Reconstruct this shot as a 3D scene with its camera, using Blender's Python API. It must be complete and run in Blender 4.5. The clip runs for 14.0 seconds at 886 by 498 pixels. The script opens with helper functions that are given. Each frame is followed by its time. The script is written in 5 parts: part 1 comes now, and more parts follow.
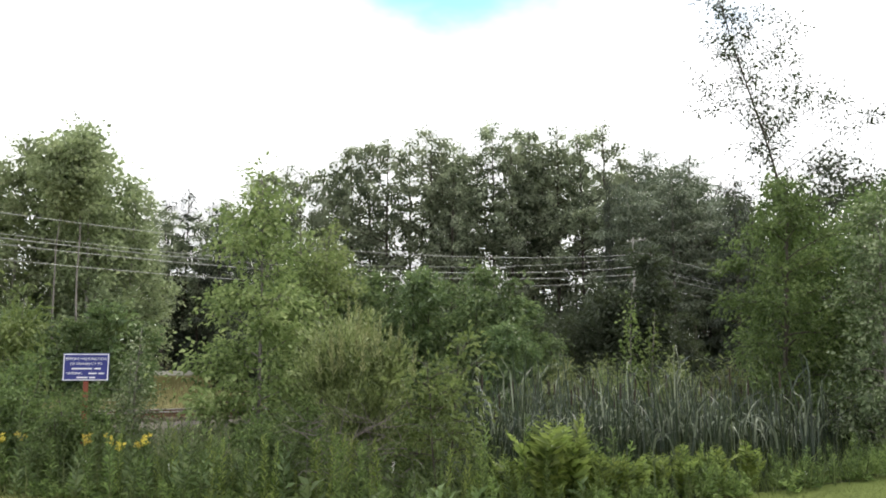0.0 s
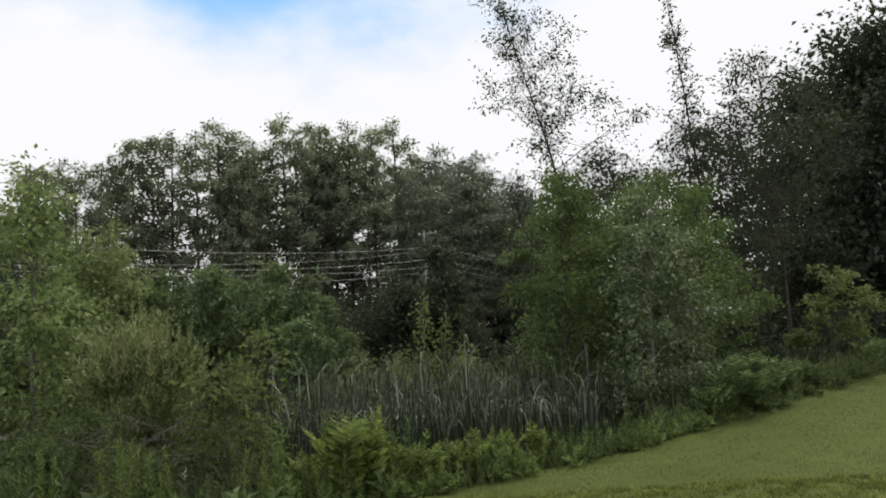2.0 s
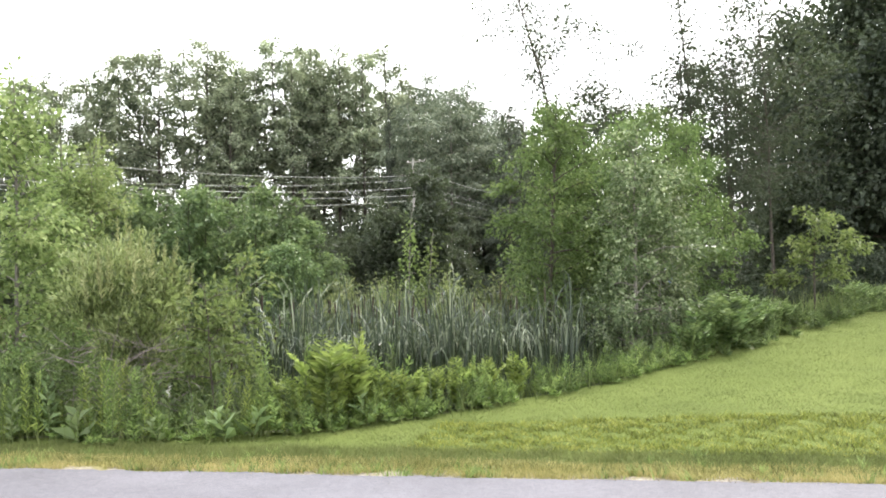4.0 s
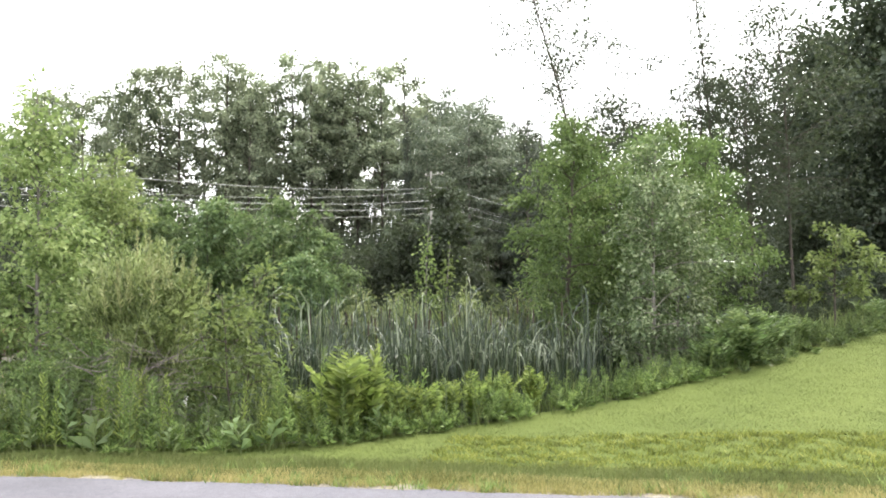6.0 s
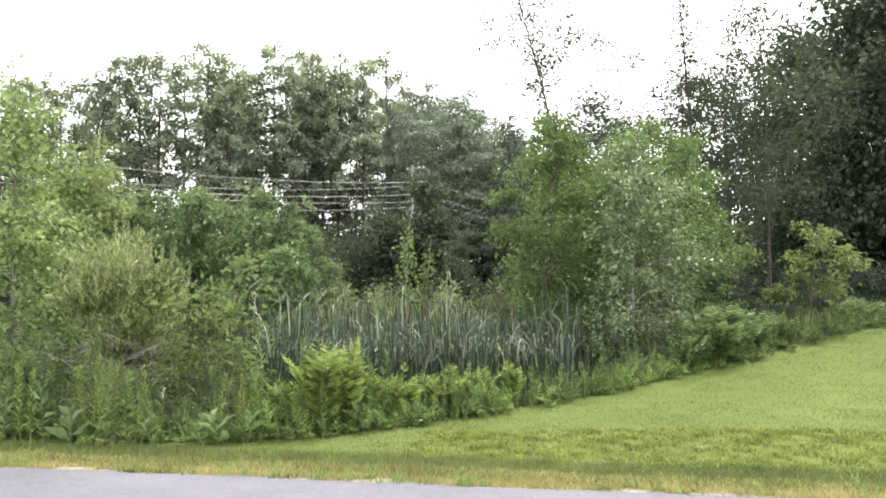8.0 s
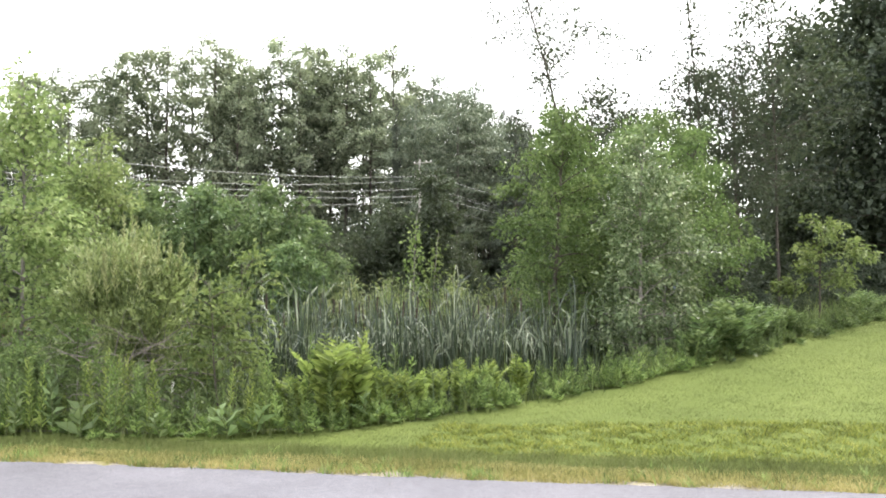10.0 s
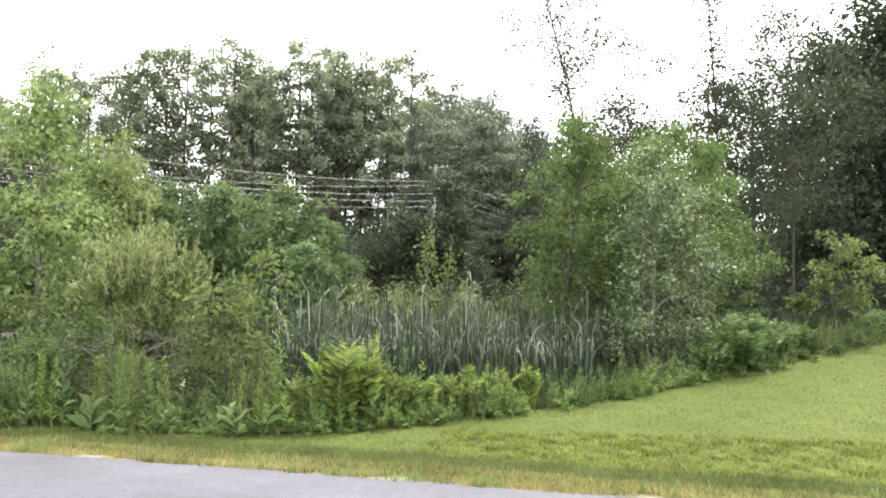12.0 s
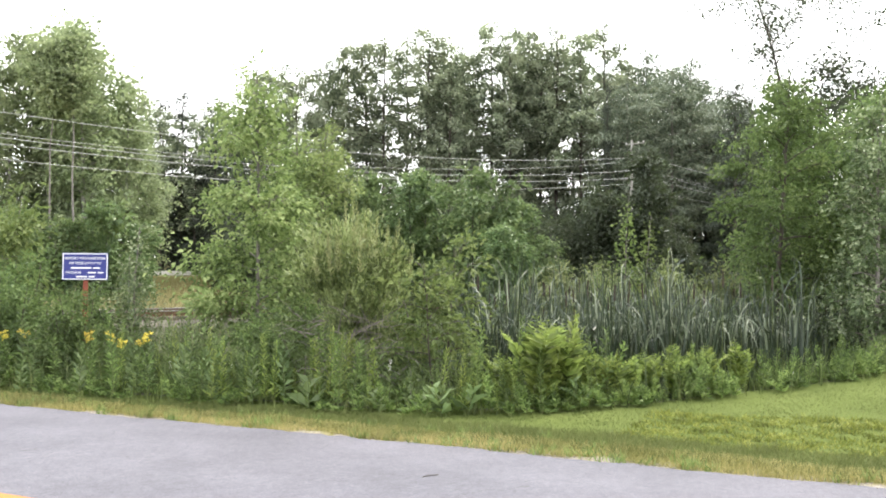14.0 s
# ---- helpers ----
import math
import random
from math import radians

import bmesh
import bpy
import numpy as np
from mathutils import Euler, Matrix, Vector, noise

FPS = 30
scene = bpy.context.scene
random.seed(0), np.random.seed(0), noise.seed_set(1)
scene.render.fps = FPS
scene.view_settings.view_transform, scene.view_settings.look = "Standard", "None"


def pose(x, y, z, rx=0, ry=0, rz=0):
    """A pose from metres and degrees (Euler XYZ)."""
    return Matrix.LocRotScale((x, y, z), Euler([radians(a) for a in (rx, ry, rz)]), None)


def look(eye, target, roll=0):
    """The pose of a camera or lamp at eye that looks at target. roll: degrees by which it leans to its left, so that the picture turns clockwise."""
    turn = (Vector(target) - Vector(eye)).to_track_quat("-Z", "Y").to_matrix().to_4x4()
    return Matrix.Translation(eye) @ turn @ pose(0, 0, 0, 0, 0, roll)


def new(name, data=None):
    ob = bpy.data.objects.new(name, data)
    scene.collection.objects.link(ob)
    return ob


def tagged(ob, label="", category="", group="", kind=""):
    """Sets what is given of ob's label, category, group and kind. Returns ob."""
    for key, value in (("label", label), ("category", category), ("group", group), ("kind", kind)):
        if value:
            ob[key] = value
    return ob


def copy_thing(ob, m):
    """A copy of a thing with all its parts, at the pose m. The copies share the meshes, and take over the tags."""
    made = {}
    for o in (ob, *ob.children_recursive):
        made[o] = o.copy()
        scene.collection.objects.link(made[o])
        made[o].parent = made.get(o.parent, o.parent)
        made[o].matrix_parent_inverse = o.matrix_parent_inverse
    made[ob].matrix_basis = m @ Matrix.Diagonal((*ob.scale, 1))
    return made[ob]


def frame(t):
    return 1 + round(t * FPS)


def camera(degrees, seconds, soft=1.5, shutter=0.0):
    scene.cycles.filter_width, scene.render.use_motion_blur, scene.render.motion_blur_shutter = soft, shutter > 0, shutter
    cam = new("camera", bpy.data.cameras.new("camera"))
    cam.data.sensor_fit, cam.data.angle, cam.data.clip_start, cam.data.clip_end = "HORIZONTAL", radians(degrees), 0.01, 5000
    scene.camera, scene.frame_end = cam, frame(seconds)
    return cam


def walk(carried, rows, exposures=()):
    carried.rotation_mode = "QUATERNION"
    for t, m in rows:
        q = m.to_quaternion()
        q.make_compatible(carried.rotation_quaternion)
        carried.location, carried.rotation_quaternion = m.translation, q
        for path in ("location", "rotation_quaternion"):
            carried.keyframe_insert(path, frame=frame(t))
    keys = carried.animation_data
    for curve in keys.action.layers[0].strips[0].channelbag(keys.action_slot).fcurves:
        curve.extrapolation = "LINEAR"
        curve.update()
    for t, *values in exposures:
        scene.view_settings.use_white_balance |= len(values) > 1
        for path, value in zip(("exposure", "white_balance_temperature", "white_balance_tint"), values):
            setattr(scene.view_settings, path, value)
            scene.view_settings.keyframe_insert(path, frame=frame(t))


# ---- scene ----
cam = camera(54.0, 14.0, soft=1.8)
EYE = 1.7
# seconds, x, y, z from the standing point, yaw, pitch, roll in degrees
ROWS = [
    (0.0, -0.000, -0.000, -0.000, 0.000, 7.950, 0.000),
    (0.5, 0.001, 0.001, 0.002, -6.876, 8.313, -1.313),
    (1.0, -0.000, -0.001, 0.000, -9.019, 9.134, -1.390),
    (1.5, -0.001, -0.002, -0.004, -12.564, 9.224, -1.673),
    (2.0, 0.001, -0.002, -0.005, -13.659, 7.254, -3.028),
    (2.5, -0.001, 0.002, -0.004, -14.570, 3.005, -1.006),
    (3.0, 0.001, 0.001, -0.002, -14.956, 2.368, -1.267),
    (5.5, 0.003, -0.001, 0.002, -13.080, 3.195, -0.696),
    (6.0, 0.003, -0.001, 0.004, -13.214, 3.399, -0.538),
    (6.5, 0.004, -0.001, 0.003, -13.732, 3.468, -0.121),
    (7.0, 0.002, -0.000, 0.001, -14.494, 3.455, 0.215),
    (7.5, -0.000, 0.002, 0.002, -14.500, 3.313, -0.388),
    (8.0, -0.000, 0.001, 0.001, -14.490, 3.021, 0.131),
    (10.5, -0.001, 0.001, 0.000, -13.889, 2.640, -0.031),
    (11.0, 0.001, -0.000, 0.003, -13.293, 2.938, 0.753),
    (11.5, -0.006, -0.001, 0.001, -13.773, 2.914, 2.573),
    (12.0, -0.005, -0.001, 0.003, -13.110, 2.972, 1.746),
    (12.5, -0.001, -0.002, 0.003, -11.710, 3.650, 0.066),
    (13.0, 0.000, 0.000, 0.000, -8.432, 3.245, 0.017),
    (13.5, 0.000, 0.001, -0.001, -5.669, 1.874, 0.459),
    (14.0, 0.001, -0.000, -0.006, -0.216, 1.529, 0.340),
]
EXPOSURES = [(0, -0.92), (0.5, -1.64), (1, -1.94), (1.5, -2.02), (2, -1.80), (2.3, -1.12), (2.5, -0.64), (3, -0.17), (3.5, -0.02), (5.5, 0.03), (12.5, 0.0), (14, -0.08)]


def eye_pose(x, y, z, yaw, pitch, roll):
    a, p = radians(yaw), radians(pitch)
    eye = Vector((x, y, EYE + z))
    way = Vector((-math.sin(a) * math.cos(p), math.cos(a) * math.cos(p), math.sin(p)))
    return look(eye, eye + way, roll)


walk(cam, [(t, eye_pose(x, y, z, a, p, r)) for t, x, y, z, a, p, r in ROWS], EXPOSURES)

# ---- world, sun ----
SUN_AZ, SUN_EL = 50.0, 52.0   # degrees clockwise from straight ahead, degrees up
world = bpy.data.worlds.new("sky")
scene.world = world
world.use_nodes = True
nt = world.node_tree
nt.nodes.clear()
out = nt.nodes.new("ShaderNodeOutputWorld")
back = nt.nodes.new("ShaderNodeBackground")
sky = nt.nodes.new("ShaderNodeTexSky")
sky.sky_type = "NISHITA"
sky.sun_disc = False
sky.sun_elevation = radians(SUN_EL)
sky.sun_rotation = radians(SUN_AZ)
coord = nt.nodes.new("ShaderNodeTexCoord")
cloud = nt.nodes.new("ShaderNodeTexNoise")
cloud.inputs["Scale"].default_value = 2.0
cloud.inputs["Detail"].default_value = 6
cloud.inputs["Roughness"].default_value = 0.55
squash = nt.nodes.new("ShaderNodeMapping")
squash.inputs["Scale"].default_value = (1.0, 1.0, 2.0)
nt.links.new(coord.outputs["Generated"], squash.inputs["Vector"])
nt.links.new(squash.outputs["Vector"], cloud.inputs["Vector"])
gap = nt.nodes.new("ShaderNodeVectorMath")
gap.operation = "DISTANCE"
gap.inputs[1].default_value = (-0.01, 0.92, 0.65)
wide = nt.nodes.new("ShaderNodeMapping")
wide.inputs["Scale"].default_value = (0.6, 1.0, 1.5)
nt.links.new(coord.outputs["Generated"], wide.inputs["Vector"])
nt.links.new(wide.outputs["Vector"], gap.inputs[0])
addn = nt.nodes.new("ShaderNodeMath")
addn.operation = "MULTIPLY_ADD"
addn.inputs[1].default_value = 1.25
nt.links.new(gap.outputs["Value"], addn.inputs[0])
nt.links.new(cloud.outputs["Fac"], addn.inputs[2])
cover = nt.nodes.new("ShaderNodeMapRange")
cover.interpolation_type = "SMOOTHSTEP"
cover.inputs["From Min"].default_value = 0.50
cover.inputs["From Max"].default_value = 0.80
cover.inputs["To Min"].default_value = 0.0
nt.links.new(addn.outputs["Value"], cover.inputs["Value"])
mixs = nt.nodes.new("ShaderNodeMix")
mixs.data_type = "RGBA"
mixs.inputs["B"].default_value = (40.0, 40.0, 40.8, 1)
nt.links.new(cover.outputs["Result"], mixs.inputs["Factor"])
thin = nt.nodes.new("ShaderNodeMix")
thin.data_type, thin.blend_type = "RGBA", "ADD"
thin.inputs["Factor"].default_value = 1.0
thin.inputs["B"].default_value = (9.0, 21.0, 36.0, 1)
nt.links.new(sky.outputs["Color"], thin.inputs["A"])
nt.links.new(thin.outputs["Result"], mixs.inputs["A"])
nt.links.new(mixs.outputs["Result"], back.inputs["Color"])
back.inputs["Strength"].default_value = 0.085
nt.links.new(back.outputs["Background"], out.inputs["Surface"])

sun = new("sun", bpy.data.lights.new("sun", "SUN"))
sun.data.energy = 5.0
sun.data.angle = radians(5)
sun.data.color = (1.0, 0.93, 0.82)
_a, _e = radians(SUN_AZ), radians(SUN_EL)
_to = Vector((math.sin(_a) * math.cos(_e), math.cos(_a) * math.cos(_e), math.sin(_e)))
sun.matrix_world = look(_to * 60, (0, 0, 0))


# ---- materials ----
def material(name, build):
    m = bpy.data.materials.new(name)
    m.use_nodes = True
    n = m.node_tree.nodes
    n.clear()
    o = n.new("ShaderNodeOutputMaterial")
    build(m.node_tree, o)
    return m


def ramp(t, fac, stops):
    r = t.nodes.new("ShaderNodeValToRGB")
    els = r.color_ramp.elements
    while len(els) < len(stops):
        els.new(0.5)
    for e, (p, c) in zip(els, stops):
        e.position, e.color = p, (*c, 1)
    t.links.new(fac, r.inputs["Fac"])
    return r.outputs["Color"]


def noise_tex(t, scale, detail=4, rough=0.6, kind="Object", vec=None):
    x = t.nodes.new("ShaderNodeTexNoise")
    x.inputs["Scale"].default_value = scale
    x.inputs["Detail"].default_value = detail
    x.inputs["Roughness"].default_value = rough
    if vec is None:
        c = t.nodes.new("ShaderNodeTexCoord")
        vec = c.outputs[kind]
    t.links.new(vec, x.inputs["Vector"])
    return x.outputs["Fac"]


def mix_col(t, fac, a, b, how="MIX"):
    m = t.nodes.new("ShaderNodeMix")
    m.data_type, m.blend_type = "RGBA", how
    if isinstance(fac, float):
        m.inputs["Factor"].default_value = fac
    else:
        t.links.new(fac, m.inputs["Factor"])
    for key, v in (("A", a), ("B", b)):
        if isinstance(v, tuple):
            m.inputs[key].default_value = (*v, 1)
        else:
            t.links.new(v, m.inputs[key])
    return m.outputs["Result"]


def maths(t, op, a, b=0.0, c=None):
    m = t.nodes.new("ShaderNodeMath")
    m.operation = op
    for i, v in enumerate((a, b) if c is None else (a, b, c)):
        if isinstance(v, (int, float)):
            m.inputs[i].default_value = v
        else:
            t.links.new(v, m.inputs[i])
    return m.outputs["Value"]


def leafy(name, dark, mid, light, translucent=0.35, rough=0.5, patch=0.6, at=0.55, spec=0.35, sat=0.90, stain=1.5):
    """Leaves: each leaf its own tone, with broader patches of older and younger growth."""
    def build(t, o):
        g = t.nodes.new("ShaderNodeNewGeometry")
        n = noise_tex(t, patch, 3)
        f = maths(t, "ADD", maths(t, "MULTIPLY", g.outputs["Random Per Island"], 0.55), maths(t, "MULTIPLY_ADD", n, stain, 0.28 - 0.5 * stain))
        # dark end lowered to imitate the shade inside crowns
        col = ramp(t, f, [(0.18, tuple(0.62 * c for c in dark)), (at, mid), (at + 0.4, light)])
        info = t.nodes.new("ShaderNodeObjectInfo")
        hue = t.nodes.new("ShaderNodeHueSaturation")
        t.links.new(col, hue.inputs["Color"])
        hue.inputs["Saturation"].default_value = sat
        t.links.new(maths(t, "MULTIPLY_ADD", info.outputs["Random"], 0.016, 0.482), hue.inputs["Hue"])
        t.links.new(maths(t, "MULTIPLY_ADD", info.outputs["Random"], 0.3, 0.85), hue.inputs["Value"])
        p = t.nodes.new("ShaderNodeBsdfPrincipled")
        t.links.new(hue.outputs["Color"], p.inputs["Base Color"])
        p.inputs["Roughness"].default_value = rough
        p.inputs["Specular IOR Level"].default_value = spec
        tr = t.nodes.new("ShaderNodeBsdfTranslucent")
        t.links.new(mix_col(t, 0.3, hue.outputs["Color"], (0.26, 0.35, 0.11)), tr.inputs["Color"])
        mx = t.nodes.new("ShaderNodeMixShader")
        mx.inputs["Fac"].default_value = translucent
        t.links.new(p.outputs["BSDF"], mx.inputs[1])
        t.links.new(tr.outputs["BSDF"], mx.inputs[2])
        t.links.new(mx.outputs["Shader"], o.inputs["Surface"])
    return material(name, build)


def plain(name, a, b, scale=8.0, rough=0.7, metal=0.0, bump=0.2, fine=60.0, detail=5):
    """Two tones in broad stains with a finer grain and relief."""
    def build(t, o):
        n1, n2 = noise_tex(t, scale, detail), noise_tex(t, fine, 3)
        f = maths(t, "ADD", maths(t, "MULTIPLY", n1, 0.65), maths(t, "MULTIPLY", n2, 0.35))
        p = t.nodes.new("ShaderNodeBsdfPrincipled")
        t.links.new(ramp(t, f, [(0.33, a), (0.67, b)]), p.inputs["Base Color"])
        p.inputs["Roughness"].default_value = rough
        p.inputs["Metallic"].default_value = metal
        if bump:
            bp = t.nodes.new("ShaderNodeBump")
            bp.inputs["Strength"].default_value = bump
            bp.inputs["Distance"].default_value = 0.02
            t.links.new(f, bp.inputs["Height"])
            t.links.new(bp.outputs["Normal"], p.inputs["Normal"])
        t.links.new(p.outputs["BSDF"], o.inputs["Surface"])
    return material(name, build)


def bark(name, a, b, streak=(6, 6, 1.2)):
    def build(t, o):
        c = t.nodes.new("ShaderNodeTexCoord")
        mp = t.nodes.new("ShaderNodeMapping")
        mp.inputs["Scale"].default_value = streak
        t.links.new(c.outputs["Object"], mp.inputs["Vector"])
        n = noise_tex(t, 5.0, 6, 0.7, vec=mp.outputs["Vector"])
        p = t.nodes.new("ShaderNodeBsdfPrincipled")
        t.links.new(ramp(t, n, [(0.35, a), (0.65, b)]), p.inputs["Base Color"])
        p.inputs["Roughness"].default_value = 0.9
        bp = t.nodes.new("ShaderNodeBump")
        bp.inputs["Strength"].default_value = 0.5
        bp.inputs["Distance"].default_value = 0.02
        t.links.new(n, bp.inputs["Height"])
        t.links.new(bp.outputs["Normal"], p.inputs["Normal"])
        t.links.new(p.outputs["BSDF"], o.inputs["Surface"])
    return material(name, build)


LEAF_BIRCH = leafy("leaf_birch", (0.036, 0.078, 0.02), (0.095, 0.175, 0.042), (0.22, 0.32, 0.10), 0.40, 0.42, 1.4, spec=0.25)
LEAF_YOUNG = leafy("leaf_young_birch", (0.065, 0.11, 0.03), (0.175, 0.255, 0.075), (0.36, 0.43, 0.17), 0.44, 0.42, 1.2, spec=0.25)
# The rare very pale tone paints glints onto the grey birch leaves.
LEAF_GREY = leafy("leaf_grey_birch", (0.045, 0.078, 0.028), (0.095, 0.15, 0.052), (0.38, 0.44, 0.26), 0.34, 0.36, 1.4, 0.62, sat=0.85)
LEAF_ALDER = leafy("leaf_alder", (0.045, 0.09, 0.034), (0.10, 0.175, 0.062), (0.20, 0.28, 0.11), 0.38, 0.42, 1.0)
LEAF_BRIGHT = leafy("leaf_bright", (0.07, 0.12, 0.024), (0.13, 0.20, 0.045), (0.22, 0.29, 0.085), 0.4, 0.5, 1.2)
LEAF_WILLOW = leafy("leaf_willow", (0.055, 0.082, 0.024), (0.135, 0.18, 0.052), (0.29, 0.34, 0.13), 0.38, 0.5, 1.5)
# Haze is painted into the far maple, aspen and pine colours: paler, greyer.
LEAF_FAR = leafy("leaf_far_maple_hazy", (0.085, 0.115, 0.085), (0.23, 0.28, 0.18), (0.44, 0.50, 0.32), 0.5, 0.5, 0.8, stain=2.2, sat=0.80)
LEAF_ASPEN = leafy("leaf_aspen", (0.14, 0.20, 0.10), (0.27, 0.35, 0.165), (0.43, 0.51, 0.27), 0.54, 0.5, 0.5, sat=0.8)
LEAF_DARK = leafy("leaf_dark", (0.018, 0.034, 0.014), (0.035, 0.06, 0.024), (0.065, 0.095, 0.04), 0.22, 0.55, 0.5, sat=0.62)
# Dark maple leaves, painted darker still for the shaded side and hollow below.
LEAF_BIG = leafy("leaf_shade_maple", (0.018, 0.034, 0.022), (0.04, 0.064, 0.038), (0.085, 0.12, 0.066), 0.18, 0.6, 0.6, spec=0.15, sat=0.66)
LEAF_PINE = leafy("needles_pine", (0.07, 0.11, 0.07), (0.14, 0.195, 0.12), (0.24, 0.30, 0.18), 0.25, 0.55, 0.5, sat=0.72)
LEAF_SPRUCE = leafy("needles_spruce", (0.014, 0.028, 0.016), (0.028, 0.048, 0.026), (0.05, 0.075, 0.04), 0.12, 0.6, 0.5, sat=0.62)
LEAF_FERN = leafy("leaf_fern", (0.085, 0.14, 0.02), (0.205, 0.295, 0.045), (0.37, 0.47, 0.10), 0.45, 0.5, 2.0)
LEAF_FERN_COOL = leafy("leaf_fern_cool", (0.042, 0.088, 0.026), (0.12, 0.205, 0.06), (0.33, 0.44, 0.19), 0.42, 0.42, 2.0)
LEAF_FORB = leafy("leaf_forb", (0.05, 0.105, 0.02), (0.13, 0.225, 0.046), (0.28, 0.40, 0.10), 0.44, 0.5, 2.0)
LEAF_WEED = leafy("leaf_weed", (0.028, 0.055, 0.016), (0.07, 0.125, 0.032), (0.17, 0.255, 0.07), 0.4, 0.5, 2.0)
LEAF_MILKWEED = leafy("leaf_milkweed", (0.085, 0.145, 0.045), (0.14, 0.22, 0.078), (0.25, 0.34, 0.15), 0.34, 0.45, 2.0)
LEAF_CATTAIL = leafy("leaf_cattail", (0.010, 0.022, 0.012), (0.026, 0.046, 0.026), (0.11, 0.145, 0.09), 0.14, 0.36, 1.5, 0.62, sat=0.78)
LEAF_TAWNY = leafy("leaf_tawny_shoot", (0.13, 0.16, 0.06), (0.24, 0.27, 0.105), (0.40, 0.41, 0.20), 0.4, 0.5, 1.5)
LEAF_CATTAIL_LIT = leafy("leaf_cattail_lit", (0.045, 0.066, 0.038), (0.15, 0.185, 0.12), (0.40, 0.44, 0.33), 0.2, 0.5, 1.5, spec=0.3, sat=0.85)
GRASS_WILD = leafy("grass_wild", (0.05, 0.08, 0.02), (0.09, 0.13, 0.035), (0.16, 0.19, 0.06), 0.3, 0.55, 0.7)
GRASS_TAN = leafy("grass_tan", (0.16, 0.15, 0.06), (0.25, 0.22, 0.09), (0.36, 0.31, 0.15), 0.25, 0.6, 0.7)
GRASS_LAWN = leafy("grass_lawn", (0.066, 0.093, 0.021), (0.112, 0.146, 0.036), (0.18, 0.206, 0.066), 0.3, 0.6, 0.5, spec=0.15, sat=0.88, stain=0.9)
GRASS_DRY = leafy("grass_dry", (0.17, 0.175, 0.048), (0.30, 0.28, 0.095), (0.48, 0.40, 0.18), 0.3, 0.6, 0.9, spec=0.15, sat=0.95, stain=0.9)
GRASS_BANK = leafy("grass_bank", (0.07, 0.075, 0.018), (0.15, 0.185, 0.034), (0.29, 0.30, 0.085), 0.3, 0.6, 3.5, spec=0.12, sat=1.0)
GOLD = leafy("goldenrod_bloom", (0.50, 0.42, 0.02), (0.66, 0.57, 0.03), (0.80, 0.70, 0.06), 0.25, 0.6, 5.0)
BROWN_SPIKE = plain("cattail_spike_felt", (0.028, 0.02, 0.014), (0.05, 0.036, 0.024), 20, 0.95)
BARK_DARK = bark("bark_dark", (0.035, 0.028, 0.022), (0.10, 0.085, 0.07))
BARK_GREY = bark("bark_grey", (0.10, 0.09, 0.08), (0.24, 0.22, 0.20))
BARK_PALE = bark("bark_pale_aspen", (0.10, 0.095, 0.085), (0.36, 0.345, 0.31), (3, 3, 7))
TWIG_DEAD = bark("dead_twig", (0.09, 0.075, 0.068), (0.22, 0.19, 0.18))
STEM_GREEN = plain("green_stem", (0.07, 0.10, 0.025), (0.13, 0.16, 0.05), 10, 0.6)


def build_ground(t, o):
    """Mown lawn that yellows to straw and sand at the road's edge, and dark litter under the wild growth."""
    g = t.nodes.new("ShaderNodeNewGeometry")
    dot = t.nodes.new("ShaderNodeVectorMath")
    dot.operation = "DOT_PRODUCT"
    dot.inputs[1].default_value = (0.410, 0.912, 0.0)
    t.links.new(g.outputs["Position"], dot.inputs[0])
    n1, n2, n3 = noise_tex(t, 0.55, 4), noise_tex(t, 3.5, 5, 0.65), noise_tex(t, 45.0, 3)
    away = maths(t, "ADD", dot.outputs["Value"], -7.75)
    away = maths(t, "MAXIMUM", away, maths(t, "MULTIPLY_ADD", away, -1.0, -6.5))
    f = maths(t, "ADD", maths(t, "MULTIPLY", n1, 0.5), maths(t, "MULTIPLY", n3, 0.5))
    lawn = ramp(t, f, [(0.3, (0.07, 0.095, 0.021)), (0.5, (0.102, 0.132, 0.032)), (0.72, (0.14, 0.168, 0.046))])
    straw = ramp(t, n3, [(0.3, (0.13, 0.125, 0.04)), (0.7, (0.25, 0.22, 0.08))])
    sand = ramp(t, n3, [(0.3, (0.19, 0.17, 0.14)), (0.7, (0.36, 0.325, 0.27))])
    edge = t.nodes.new("ShaderNodeMapRange")
    edge.inputs["From Min"].default_value, edge.inputs["From Max"].default_value = 0.95, 0.2
    t.links.new(maths(t, "ADD", away, maths(t, "MULTIPLY_ADD", n2, 1.2, -0.6)), edge.inputs["Value"])
    c = mix_col(t, edge.outputs["Result"], lawn, straw)
    e2 = t.nodes.new("ShaderNodeMapRange")
    e2.inputs["From Min"].default_value, e2.inputs["From Max"].default_value = 0.30, 0.10
    t.links.new(maths(t, "ADD", away, maths(t, "MULTIPLY_ADD", n2, 1.0, -0.5)), e2.inputs["Value"])
    c = mix_col(t, e2.outputs["Result"], c, sand)
    p = t.nodes.new("ShaderNodeBsdfPrincipled")
    p.inputs["Roughness"].default_value = 0.95
    p.inputs["Specular IOR Level"].default_value = 0.15
    t.links.new(c, p.inputs["Base Color"])
    bp = t.nodes.new("ShaderNodeBump")
    bp.inputs["Strength"].default_value = 0.7
    bp.inputs["Distance"].default_value = 0.03
    t.links.new(maths(t, "ADD", n2, n3), bp.inputs["Height"])
    t.links.new(bp.outputs["Normal"], p.inputs["Normal"])
    t.links.new(p.outputs["BSDF"], o.inputs["Surface"])


